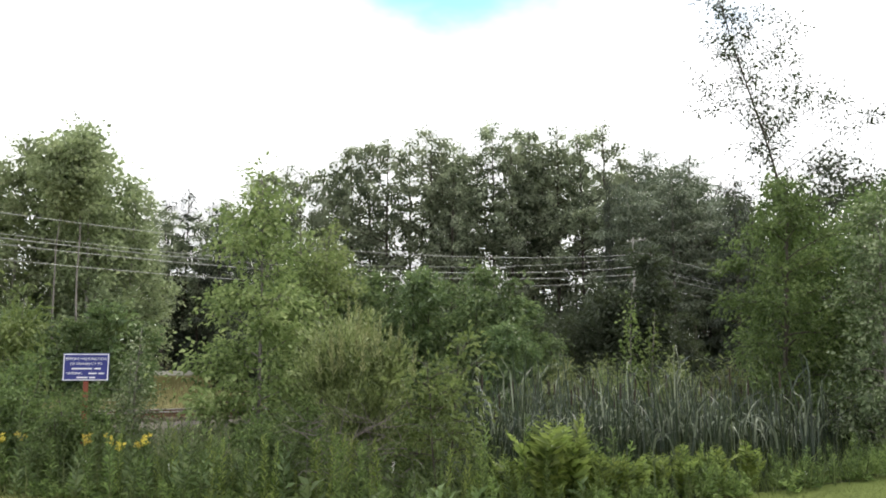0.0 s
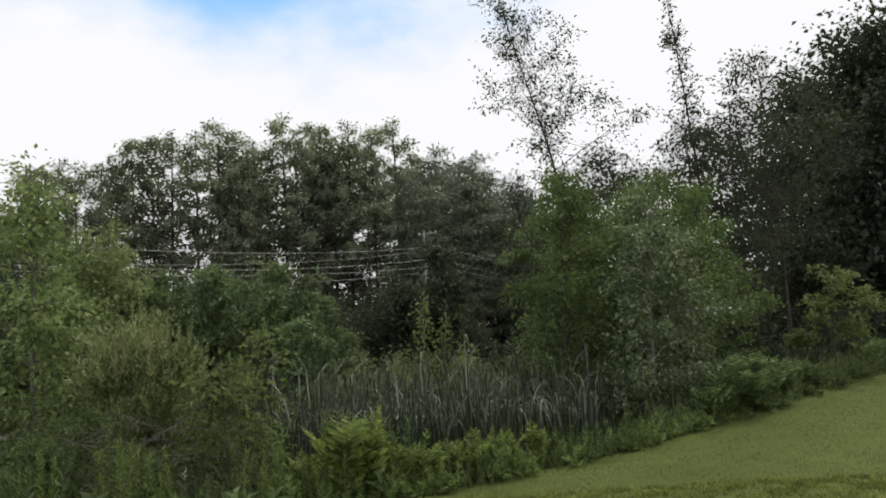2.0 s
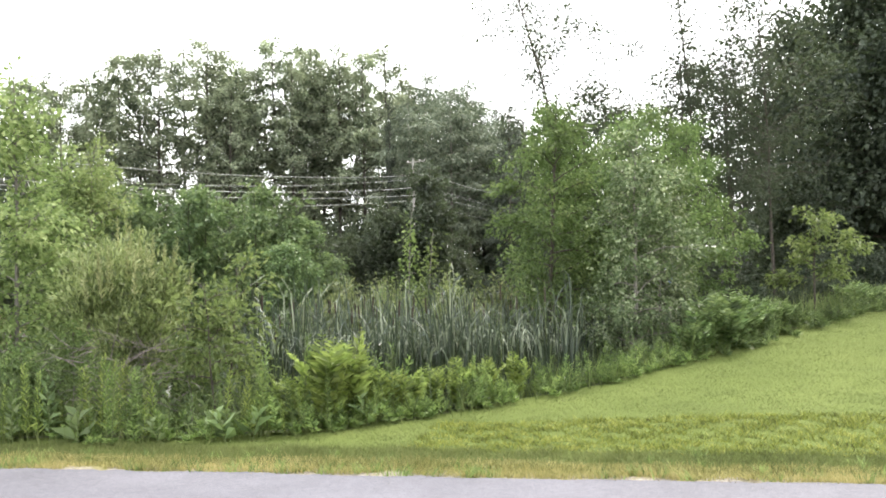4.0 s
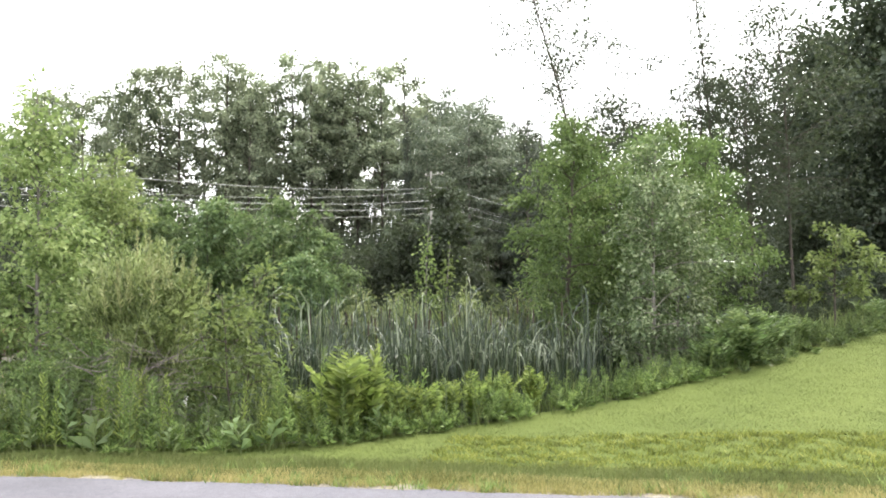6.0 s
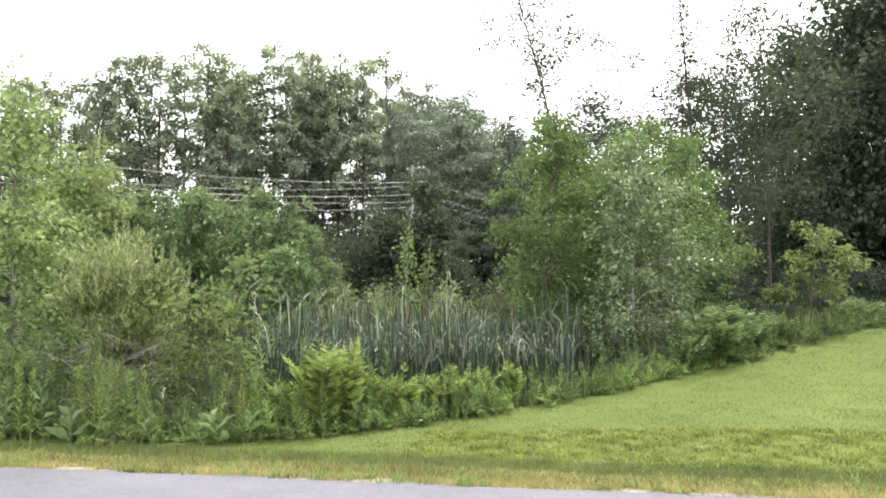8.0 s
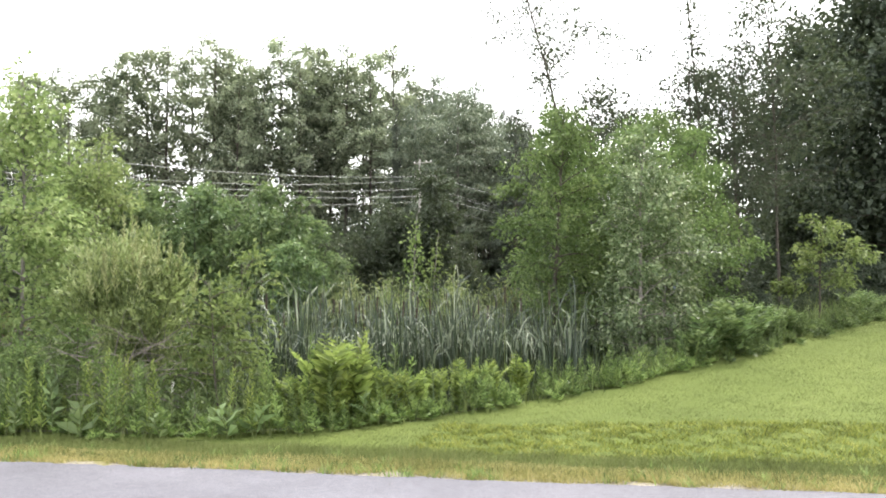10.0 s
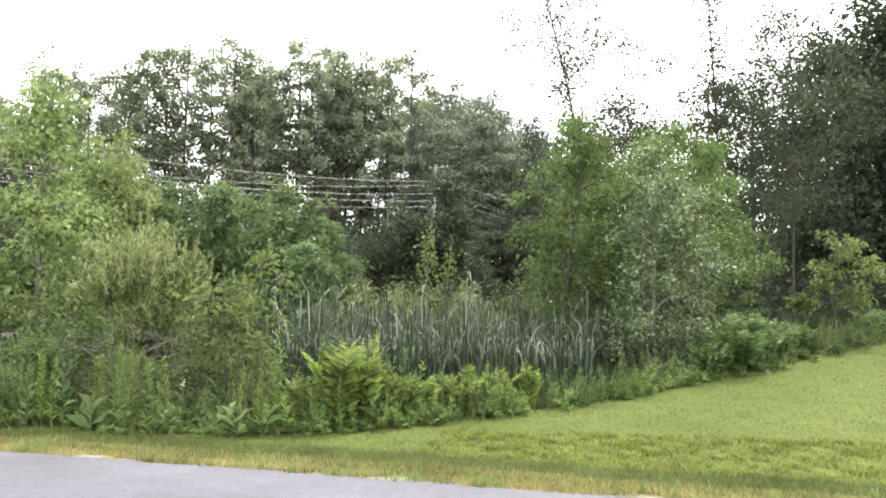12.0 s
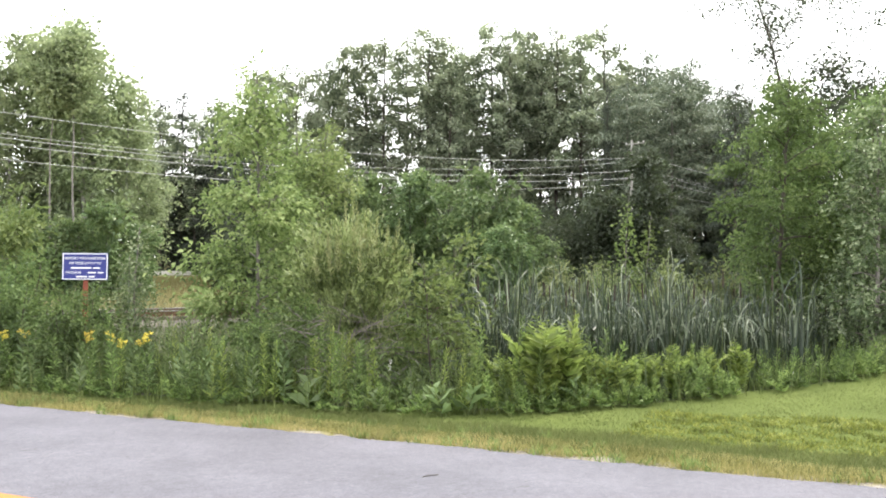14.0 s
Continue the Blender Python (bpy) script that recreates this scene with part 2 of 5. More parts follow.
def build_asphalt(t, o):
    n1, n2, n3 = noise_tex(t, 0.8, 5, 0.6), noise_tex(t, 62.0, 4, 0.7), noise_tex(t, 14.0, 4)
    f = maths(t, "ADD", maths(t, "MULTIPLY", n1, 0.3), maths(t, "MULTIPLY_ADD", n2, 0.5, maths(t, "MULTIPLY", n3, 0.2)))
    c = ramp(t, f, [(0.34, (0.058, 0.056, 0.067)), (0.5, (0.104, 0.101, 0.119)), (0.66, (0.172, 0.167, 0.192))])
    v = t.nodes.new("ShaderNodeTexVoronoi")
    v.feature = "DISTANCE_TO_EDGE"
    v.inputs["Scale"].default_value = 0.45
    tc = t.nodes.new("ShaderNodeTexCoord")
    warp = t.nodes.new("ShaderNodeVectorMath")
    warp.operation = "ADD"
    nn = t.nodes.new("ShaderNodeTexNoise")
    nn.inputs["Scale"].default_value = 1.3
    t.links.new(tc.outputs["Object"], nn.inputs["Vector"])
    t.links.new(tc.outputs["Object"], warp.inputs[0])
    t.links.new(nn.outputs["Color"], warp.inputs[1])
    t.links.new(warp.outputs["Vector"], v.inputs["Vector"])
    crack = maths(t, "LESS_THAN", v.outputs["Distance"], 0.004)
    crack = maths(t, "MULTIPLY", crack, maths(t, "GREATER_THAN", n3, 0.52))
    c = mix_col(t, maths(t, "MULTIPLY", crack, 0.6), c, (0.06, 0.058, 0.06))
    p = t.nodes.new("ShaderNodeBsdfPrincipled")
    p.inputs["Roughness"].default_value = 0.8
    t.links.new(c, p.inputs["Base Color"])
    bp = t.nodes.new("ShaderNodeBump")
    bp.inputs["Strength"].default_value = 0.4
    bp.inputs["Distance"].default_value = 0.008
    t.links.new(n2, bp.inputs["Height"])
    t.links.new(bp.outputs["Normal"], p.inputs["Normal"])
    t.links.new(p.outputs["BSDF"], o.inputs["Surface"])


GROUND_MAT = material("lawn_and_verge", build_ground)
ASPHALT = material("worn_asphalt", build_asphalt)
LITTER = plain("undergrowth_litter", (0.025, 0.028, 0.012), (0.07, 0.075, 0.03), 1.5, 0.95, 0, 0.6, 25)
FIELD_MAT = plain("dry_field", (0.13, 0.13, 0.05), (0.26, 0.23, 0.10), 0.6, 0.95, 0, 0.6, 12)
BALLAST = plain("ballast_stone", (0.055, 0.046, 0.034), (0.135, 0.115, 0.09), 9.0, 0.95, 0, 0.9, 40)
PAINT_YELLOW = plain("road_paint_yellow", (0.36, 0.115, 0.008), (0.46, 0.16, 0.014), 6.0, 0.6, 0, 0.15, 90)
STEEL_RUST = plain("rusty_rail", (0.10, 0.055, 0.035), (0.20, 0.11, 0.07), 10, 0.8, 0.3)
STEEL_BRIGHT = plain("worn_rail_head", (0.22, 0.20, 0.19), (0.38, 0.36, 0.34), 10, 0.55, 0.7, 0.05)
WOOD_TIE = bark("creosote_tie", (0.06, 0.045, 0.035), (0.16, 0.13, 0.10))
WOOD_POLE = bark("weathered_pole", (0.20, 0.19, 0.18), (0.40, 0.385, 0.37))
WIRE = plain("aluminium_wire", (0.36, 0.36, 0.37), (0.50, 0.50, 0.51), 5, 0.6, 0.2, 0.0)
SIGN_BLUE = plain("sign_blue", (0.014, 0.02, 0.16), (0.022, 0.032, 0.22), 6, 0.45, 0, 0.03)
SIGN_WHITE = plain("sign_white", (0.72, 0.72, 0.74), (0.82, 0.82, 0.83), 8, 0.45, 0, 0.03)
POST_RED = plain("rust_red_post", (0.15, 0.035, 0.02), (0.26, 0.065, 0.035), 12, 0.75)
TRAIN_WHITE = plain("train_roof_white", (0.70, 0.72, 0.75), (0.82, 0.83, 0.85), 1.5, 0.35, 0.0, 0.03)
# Silver sides, with their shade put into this darker grey.
TRAIN_GREY = plain("train_side_shaded_silver", (0.09, 0.092, 0.098), (0.15, 0.153, 0.16), 1.2, 0.45, 0.2, 0.05)
TRAIN_BLUE = plain("train_nose_blue", (0.12, 0.16, 0.26), (0.20, 0.25, 0.36), 1.2, 0.4, 0.0, 0.03)
TRAIN_DARK = plain("train_underframe", (0.02, 0.02, 0.022), (0.05, 0.05, 0.052), 3.0, 0.7, 0.1)
GLASS_DARK = plain("dark_train_glass", (0.015, 0.017, 0.02), (0.03, 0.032, 0.036), 2.0, 0.08, 0.0, 0.0)
LAMP_LENS = plain("headlight_lens", (0.75, 0.72, 0.62), (0.85, 0.82, 0.72), 5, 0.15, 0, 0.0)
CONCRETE = plain("pale_concrete", (0.50, 0.48, 0.45), (0.66, 0.64, 0.61), 3, 0.85)
PEBBLE = plain("roadside_pebble", (0.14, 0.125, 0.105), (0.30, 0.27, 0.235), 4, 0.9)
CERAMIC = plain("insulator_ceramic", (0.60, 0.60, 0.58), (0.75, 0.75, 0.73), 6, 0.2, 0, 0.0)
PAPER_WHITE = plain("white_petal", (0.65, 0.65, 0.6), (0.8, 0.8, 0.76), 6, 0.7, 0, 0.0)


# ---- building blocks ----
def part(name, bm, mat, parent=None, label=""):
    """One mesh object from a bmesh, under a thing or a part."""
    me = bpy.data.meshes.new(name)
    bm.to_mesh(me)
    bm.free()
    me.materials.append(mat)
    ob = new(name, me)
    ob.parent = parent
    if label:
        tagged(ob, label)
    return ob


def raw(name, verts, faces, mat, parent=None, smooth_shade=False):
    """One mesh object from arrays: verts (n, 3), faces (m, 3 or 4)."""
    verts, faces = np.asarray(verts, dtype=np.float32), np.asarray(faces, dtype=np.int32)
    me = bpy.data.meshes.new(name)
    k = faces.shape[1]
    me.vertices.add(len(verts))
    me.vertices.foreach_set("co", verts.ravel())
    me.loops.add(faces.size)
    me.loops.foreach_set("vertex_index", faces.ravel())
    me.polygons.add(len(faces))
    me.polygons.foreach_set("loop_start", np.arange(0, faces.size, k, dtype=np.int32))
    me.polygons.foreach_set("use_smooth", np.full(len(faces), smooth_shade))
    me.update(calc_edges=True)
    me.materials.append(mat)
    ob = new(name, me)
    ob.parent = parent
    return ob


def box(bm, sx, sy, sz, at=(0, 0, 0), bevel=0.0, turn=None):
    m = Matrix.Translation(at) @ (turn if turn else Matrix.Identity(4)) @ Matrix.Diagonal((sx, sy, sz, 1))
    r = bmesh.ops.create_cube(bm, size=1.0, matrix=m)
    if bevel:
        es = list({e for v in r["verts"] for e in v.link_edges})
        bmesh.ops.bevel(bm, geom=es, offset=bevel, segments=2, affect="EDGES", profile=0.5)
    return bm


def rod(bm, r1, r2, a, b, sides=8):
    a, b = Vector(a), Vector(b)
    d = b - a
    m = Matrix.Translation((a + b) / 2) @ d.to_track_quat("Z", "Y").to_matrix().to_4x4()
    bmesh.ops.create_cone(bm, cap_ends=True, segments=sides, radius1=r1, radius2=r2, depth=d.length, matrix=m)
    return bm


def unit(v):
    return v / np.maximum(np.linalg.norm(v, axis=-1, keepdims=True), 1e-9)


class Tubes:
    """Gathers tapered tubes into one mesh."""
    def __init__(self):
        self.v, self.f, self.n = [], [], 0

    def add(self, pts, radii, sides=5):
        pts, radii = np.asarray(pts, float), np.asarray(radii, float)
        d = unit(np.gradient(pts, axis=0))
        ref = np.where(np.abs(d[:, 2:3]) > 0.9, np.array([[1.0, 0, 0]]), np.array([[0, 0, 1.0]]))
        a = unit(np.cross(d, ref))
        b = np.cross(d, a)
        ang = np.linspace(0, 2 * np.pi, sides, endpoint=False)
        ring = pts[:, None] + radii[:, None, None] * (np.cos(ang)[None, :, None] * a[:, None] + np.sin(ang)[None, :, None] * b[:, None])
        k = len(pts)
        i, j = np.meshgrid(np.arange(k - 1), np.arange(sides), indexing="ij")
        j2 = (j + 1) % sides
        f = np.stack([i * sides + j, i * sides + j2, (i + 1) * sides + j2, (i + 1) * sides + j], -1).reshape(-1, 4)
        self.v.append(ring.reshape(-1, 3))
        self.f.append(f + self.n)
        self.n += k * sides

    def make(self, name, mat, parent):
        return raw(name, np.concatenate(self.v), np.concatenate(self.f), mat, parent, True)


def leaf_arrays(rng, base, way, size, ratio=0.6, fold=0.12, level=0.0):
    """Bent, pointed leaves: four corners each, from their stalks along way. level: how far their faces turn up to the sky."""
    n = len(base)
    way = unit(way)
    side = unit(np.cross(way, rng.normal(size=(n, 3)) + np.array([0, 0, level])))
    up = np.cross(side, way)
    size = np.asarray(size).reshape(-1, 1) * np.ones((n, 1))
    mid = base + way * size * 0.45
    w = side * size * ratio * 0.5
    tip = base + way * size - up * size * fold - np.array([[0, 0, 0.08]]) * size
    v = np.stack([base, mid + w + up * size * fold, tip, mid - w + up * size * fold], 1).reshape(-1, 3)
    f = np.arange(4 * n).reshape(n, 4)
    return v, f


PROFILES = {
    "oval": lambda t: np.sin(np.pi * (0.12 + 0.80 * t)) ** 0.7,
    "cone": lambda t: 0.12 + 0.95 * (1 - t),
    "dome": lambda t: np.sqrt(np.maximum(0.04, 1 - t ** 2.2)) * (0.75 + 0.25 * t),
    "tower": lambda t: 0.55 + 0.45 * np.sin(np.pi * (0.1 + 0.75 * t)),
    "egg": lambda t: 0.14 + 0.9 * np.sin(np.pi * np.clip(0.2 + 0.8 * t, 0, 1)) ** 0.85,
    "fan": lambda t: 0.45 + 0.75 * np.sin(np.pi * (0.25 + 0.6 * t)),
}


def grow(name, h, spread, base, leaf_mat, bark_mat, limbs=16, leaves=5000, leaf=0.07, ratio=0.6, clump=0.25, profile="oval",
         elev=(15, 50), lean=(0, 0), seed=1, girth=0.02, subs=5, droop=0.3, stems=1, flat=1.0, wander=0.03, rise=-0.25):
    """A tree or shrub at the origin: tapered trunk with limbs, and a crown of many leaves in clumps round its twigs."""
    rng = np.random.default_rng(seed)
    thing = new(name)
    wood, centres = Tubes(), []
    for s in range(stems):
        a0 = rng.uniform(0, 6.28)
        off = np.array([np.cos(a0), np.sin(a0)]) * (spread * 0.55 if stems > 1 else 0) * rng.uniform(0.5, 1.1)
        hs = h * (rng.uniform(0.75, 1.0) if stems > 1 and s else 1.0)
        k = 9
        tt = np.linspace(0, 1, k)
        path = np.zeros((k, 3))
        path[:, 0] = lean[0] * tt ** 1.3 + off[0] * tt + off[0] * 0.15 + np.cumsum(rng.normal(0, wander * hs / 4, k)) * tt
        path[:, 1] = lean[1] * tt ** 1.3 + off[1] * tt + off[1] * 0.15 + np.cumsum(rng.normal(0, wander * hs / 4, k)) * tt
        path[:, 2] = tt * hs - 0.12 * (1 - tt)
        wood.add(path, girth * h * (1 - 0.9 * tt) ** 0.9 * (1 if stems == 1 else 0.55) + 0.004, 7)
        m = max(3, limbs // stems)
        for i in range(m):
            q = (i + rng.uniform(0.1, 0.9)) / m
            f = base + (0.98 - base) * q
            st = np.array([np.interp(f, tt, path[:, c]) for c in range(3)])
            r = spread * (0.6 if stems > 1 else 1.0) * PROFILES[profile](q) * rng.uniform(0.5, 1.28)
            az = i * 2.399 + rng.uniform(-0.5, 0.5) + s
            el = np.radians(rng.uniform(*elev)) * (0.5 + 0.7 * q)
            way = np.array([np.cos(az) * np.cos(el), np.sin(az) * np.cos(el), np.sin(el)])
            u = np.linspace(0, 1, 6)[:, None]
            limb = st + way * r * u + np.array([0, 0, -droop * r]) * u ** 2.2 + rng.normal(0, 0.035 * r, (6, 3)) * u
            wood.add(limb, girth * h * 0.42 * (1 - f * 0.75) * (1 - 0.85 * u[:, 0]) + 0.003, 5)
            for p in (0.45, 0.7, 0.9, 1.0):
                centres.append((np.array([np.interp(p, u[:, 0], limb[:, c]) for c in range(3)]), way, 1.0, r / spread))
            for j in range(subs):
                p = rng.uniform(0.3, 1.0)
                c0 = np.array([np.interp(p, u[:, 0], limb[:, c]) for c in range(3)])
                w2 = unit(way * 0.6 + rng.normal(0, 0.75, 3) * np.array([1, 1, 0.6 * flat]))
                ln = r * rng.uniform(0.22, 0.5)
                v3 = np.linspace(0, 1, 3)[:, None]
                tw = c0 + w2 * ln * v3 + np.array([0, 0, -droop * 0.4 * ln]) * v3 ** 2
                wood.add(tw, np.array([0.004, 0.003, 0.0015]) * max(1.0, h / 7), 3)
                centres.append((tw[1], w2, 0.8, r / spread))
                centres.append((tw[2], w2, 1.0, r / spread))
        for p in np.linspace(max(base, 0.6), 0.93 if base > 0.3 else 1.0, 6):
            centres.append((np.array([np.interp(p, tt, path[:, c]) for c in range(3)]), np.array([0, 0, 1.0]), 0.7, 0.3))
    wood.make("trunk", bark_mat, thing)
    C = np.array([c[0] for c in centres])
    W = np.array([c[1] for c in centres])
    S = np.array([c[2] for c in centres]) * rng.uniform(0.55, 1.4, len(centres))
    weight = (rng.exponential(1.0, len(C)) * S ** 1.5 + 0.1) * np.clip([c[3] for c in centres], 0.08, 1.3) ** 1.2
    idx = rng.choice(len(C), leaves, p=weight / weight.sum())
    g = rng.normal(0, 1, (leaves, 3)) * np.array([1, 1, 0.75 * flat])
    P = C[idx] + g * clump * S[idx, None]
    P[:, 2] = np.maximum(P[:, 2], 0.03)
    D = W[idx] * 0.6 + unit(g) * 0.7 + rng.normal(0, 0.55, (leaves, 3)) + np.array([0, 0, rise])
    v, f = leaf_arrays(rng, P, D, leaf * rng.uniform(0.6, 1.3, leaves), ratio, level=1.6)
    raw("crown", v, f, leaf_mat, thing)
    return thing


def stand(thing, x, y, label="", category="", group="", dz=0.0, rz=None):
    thing.location = (x, y, ground_z(x, y) + dz)
    if rz is not None:
        thing.rotation_euler = (0, 0, rz)
    return tagged(thing, label, category, group)


def again(thing, x, y, scale=1.0, rz=0.0, tall=1.0, dz=0.0, tip=0.0):
    """Another of the same, turned and sized."""
    m = Matrix.LocRotScale((x, y, ground_z(x, y) + dz), Euler((tip, 0, rz)), (scale, scale, scale * tall))
    return copy_thing(thing, m)


# ---- the lie of the land ----
def smooth(a, b, x):
    t = np.clip((np.asarray(x, float) - a) / (b - a), 0, 1)
    return t * t * (3 - 2 * t)


ROAD_D, ROAD_N, ROAD_C = (0.912, -0.410), (0.410, 0.912), 7.75     # along the road, across it, distance of its far edge
EDGE_S = (-40, -10.4, -7.7, -4.9, -3.2, -1.5, 0.4, 2.5, 4.55, 7.5, 12, 40)
EDGE_N = (0.7, 0.72, 0.95, 1.28, 2.08, 4.0, 5.7, 8.6, 11.4, 16.5, 24, 60)   # how wide the mown strip is
TRACK_C, TRACK_K, RAIL_Z = 31.4, 0.92, 0.62                        # the track: y = TRACK_C + TRACK_K * x


def road_sn(x, y):
    x, y = np.asarray(x, float), np.asarray(y, float)
    return x * ROAD_D[0] + y * ROAD_D[1], x * ROAD_N[0] + y * ROAD_N[1] - ROAD_C


def beyond_lawn(x, y):
    s, n = road_sn(x, y)
    return n - np.interp(s, EDGE_S, EDGE_N)


def track_off(x, y):
    return (np.asarray(y, float) - TRACK_C - TRACK_K * np.asarray(x, float)) / math.hypot(1, TRACK_K)


def land(x, y):
    s, n = road_sn(x, y)
    h = 0.75 * smooth(3, 15, n) * smooth(-14, 2, s) + 0.16 * smooth(1.7, 2.7, n) * smooth(-2.5, 3, s)
    h = h + 0.012 * np.sin(x * 1.7 + y) * np.sin(y * 1.3) * (n > 0.3)
    b = beyond_lawn(x, y)
    h = h - (h + 0.35) * smooth(0.2, 3.5, b) * (1 - smooth(1, 6, s))
    q = track_off(x, y)
    h = np.where(n > 0.2, h + (RAIL_Z - 0.25 - h) * (1 - smooth(1.9, 5.5, np.abs(q))) * smooth(0.2, 3, n), h)
    h = h + 0.45 * smooth(8, 30, q)
    h = h + 2.4 * smooth(34, 44, q) * smooth(-9, -15, x)
    return h - 0.10 * (1 - smooth(-0.02, 0.06, n)) * smooth(-7.1, -6.9, n)


def ground_z(x, y):
    return float(land(x, y))


def axis(lo, hi, step, far):
    mid = list(np.arange(lo, hi + 1e-6, step))
    out_, d = [], step
    a, b = lo, hi
    low, high = [], []
    while b < far or a > -far:
        d *= 1.35
        a, b = a - d, b + d
        low.append(a)
        high.append(b)
    return np.array(low[::-1] + mid + high)


def build_land():
    xs, ys = axis(-24, 34, 0.25, 1800), axis(-4, 40, 0.25, 1800)
    X, Y = np.meshgrid(xs, ys)
    Z = land(X, Y)
    v = np.stack([X, Y, Z], -1).reshape(-1, 3)
    w = len(xs)
    i, j = np.meshgrid(np.arange(len(ys) - 1), np.arange(w - 1), indexing="ij")
    f = np.stack([i * w + j, i * w + j + 1, (i + 1) * w + j + 1, (i + 1) * w + j], -1).reshape(-1, 4)
    ob = raw("ground", v, f, GROUND_MAT, None, True)
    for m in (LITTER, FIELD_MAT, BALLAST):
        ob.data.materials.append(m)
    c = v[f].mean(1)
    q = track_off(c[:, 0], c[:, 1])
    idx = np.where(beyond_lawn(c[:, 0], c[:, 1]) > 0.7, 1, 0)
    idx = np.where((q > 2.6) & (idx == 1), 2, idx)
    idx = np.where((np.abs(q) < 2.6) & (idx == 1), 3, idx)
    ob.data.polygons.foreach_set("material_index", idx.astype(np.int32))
    return tagged(ob, "mown lawn falling to wild marshy ground beside road", "ground", kind="structure")


ground = build_land()


def along(s, n, z=0.0):
    c = n + ROAD_C
    return Vector((s * ROAD_D[0] + c * ROAD_N[0], s * ROAD_D[1] + c * ROAD_N[1], z))


def build_road():
    rng = np.random.default_rng(3)
    ss = np.concatenate([np.arange(-60, -16, 2.0), np.arange(-16, 14, 0.12), np.arange(14, 60, 2.0)])
    wob = 0.02 * np.sin(ss * 1.1) + 0.018 * np.sin(ss * 3.7 + 1) + rng.normal(0, 0.02, len(ss))
    verts, faces = [], []
    cols = 6
    for s, w in zip(ss, wob):
        for k in range(cols):
            n = -6.5 + 6.5 * k / (cols - 2) if k < cols - 1 else 0.0
            if k >= cols - 2:
                n = 0.0 + w
            verts.append(along(s, n, -0.022 - 0.06 * (k == cols - 1) + 0.05 * math.sin(math.pi * k / 5)))
    for i in range(len(ss) - 1):
        for k in range(cols - 1):
            a = i * cols + k
            faces.append((a, a + cols, a + cols + 1, a + 1))
    ob = raw("road", np.array(verts), np.array(faces), ASPHALT, None, False)
    return tagged(ob, "worn grey asphalt road with a ragged edge", "road", kind="structure")


road = build_road()


def strip_on_road(n0, n1, s0, s1):
    ss = np.arange(s0, s1, 0.5)
    v, f = [], []
    for s in ss:
        for n in (n0, n1):
            k = (n + 6.5) / 6.5 * 4
            v.append(along(s, n, -0.016 + 0.05 * math.sin(math.pi * k / 5)))
    for i in range(len(ss) - 1):
        f.append((2 * i, 2 * i + 1, 2 * i + 3, 2 * i + 2))
    return np.array(v), np.array(f)


_v, _f = strip_on_road(-3.32, -3.13, -40, 30)
tagged(raw("centre_line", _v, _f, PAINT_YELLOW), "solid yellow line painted along the road", "road marking", kind="structure")

# ---- railway ----
TU = Vector((1, TRACK_K, 0)).normalized()
TN = Vector((-TU.y, TU.x, 0))
TO = Vector((0, TRACK_C, 0))
T_ANG = math.atan2(TU.y, TU.x)


def on_track(d, side=0.0, z=0.0):
    p = TO + TU * d + TN * side
    return Vector((p.x, p.y, RAIL_Z + z))


def build_track():
    thing = new("railway_track")
    for side in (-0.76, 0.76):
        bm = bmesh.new()
        a, b = on_track(-22, side, -0.02), on_track(120, side, -0.02)
        mid, ln = (a + b) / 2, (b - a).length
        turn = Matrix.Rotation(T_ANG, 4, "Z")
        box(bm, ln, 0.14, 0.02, mid + Vector((0, 0, -0.14)), 0, turn)
        box(bm, ln, 0.02, 0.12, mid + Vector((0, 0, -0.075)), 0, turn)
        rail = part("rail", bm, STEEL_RUST, thing)
        bm = bmesh.new()
        box(bm, ln, 0.07, 0.035, mid + Vector((0, 0, 0.003)), 0.008, turn)
        part("rail_head", bm, STEEL_BRIGHT, rail, "worn shiny rail head")
    bm = bmesh.new()
    box(bm, 0.23, 2.6, 0.17, (0, 0, 0), 0.015)
    first = part("tie", bm, WOOD_TIE, thing)
    me = first.data
    for i in range(90):
        ob = first if i == 0 else new("tie", me)
        ob.parent = thing
        p = on_track(-21 + i * 0.54, 0, -0.245)
        ob.matrix_local = Matrix.Translation(p) @ Matrix.Rotation(T_ANG + random.uniform(-0.02, 0.02), 4, "Z")
    return tagged(thing, "rusty railway track on wooden ties and ballast", "railway track")


build_track()


def carriage_shell(bm, x0, x1, half, z0, z1, crown, bevel=0.12):
    """A long car body with an arched roof, along x."""
    prof = [(-half, z0), (-half, z1)]
    for k in range(1, 8):
        a = math.pi - math.pi * k / 8
        prof.append((math.cos(a) * half, z1 + math.sin(a) * crown))
    prof += [(half, z1), (half, z0)]
    rings = []
    for x in (x0, x1):
        rings.append([bm.verts.new((x, y, z)) for y, z in prof])
    m = len(prof)
    for k in range(m - 1):
        bm.faces.new((rings[0][k], rings[0][k + 1], rings[1][k + 1], rings[1][k]))
    bm.faces.new((rings[0][-1], rings[0][0], rings[1][0], rings[1][-1]))
    bm.faces.new(rings[0])
    bm.faces.new(list(reversed(rings[1])))
    bmesh.ops.recalc_face_normals(bm, faces=bm.faces)
    return bm


def bogie(parent, x):
    bm = bmesh.new()
    box(bm, 2.9, 2.3, 0.35, (x, 0, 0.62), 0.05)
    b = part("bogie", bm, TRAIN_DARK, parent)
    for dx in (-0.95, 0.95):
        for sy in (-0.76, 0.76):
            bm = bmesh.new()
            rod(bm, 0.46, 0.46, (x + dx, sy - 0.06, 0.465), (x + dx, sy + 0.06, 0.465), 20)
            part("wheel", bm, STEEL_RUST, b)


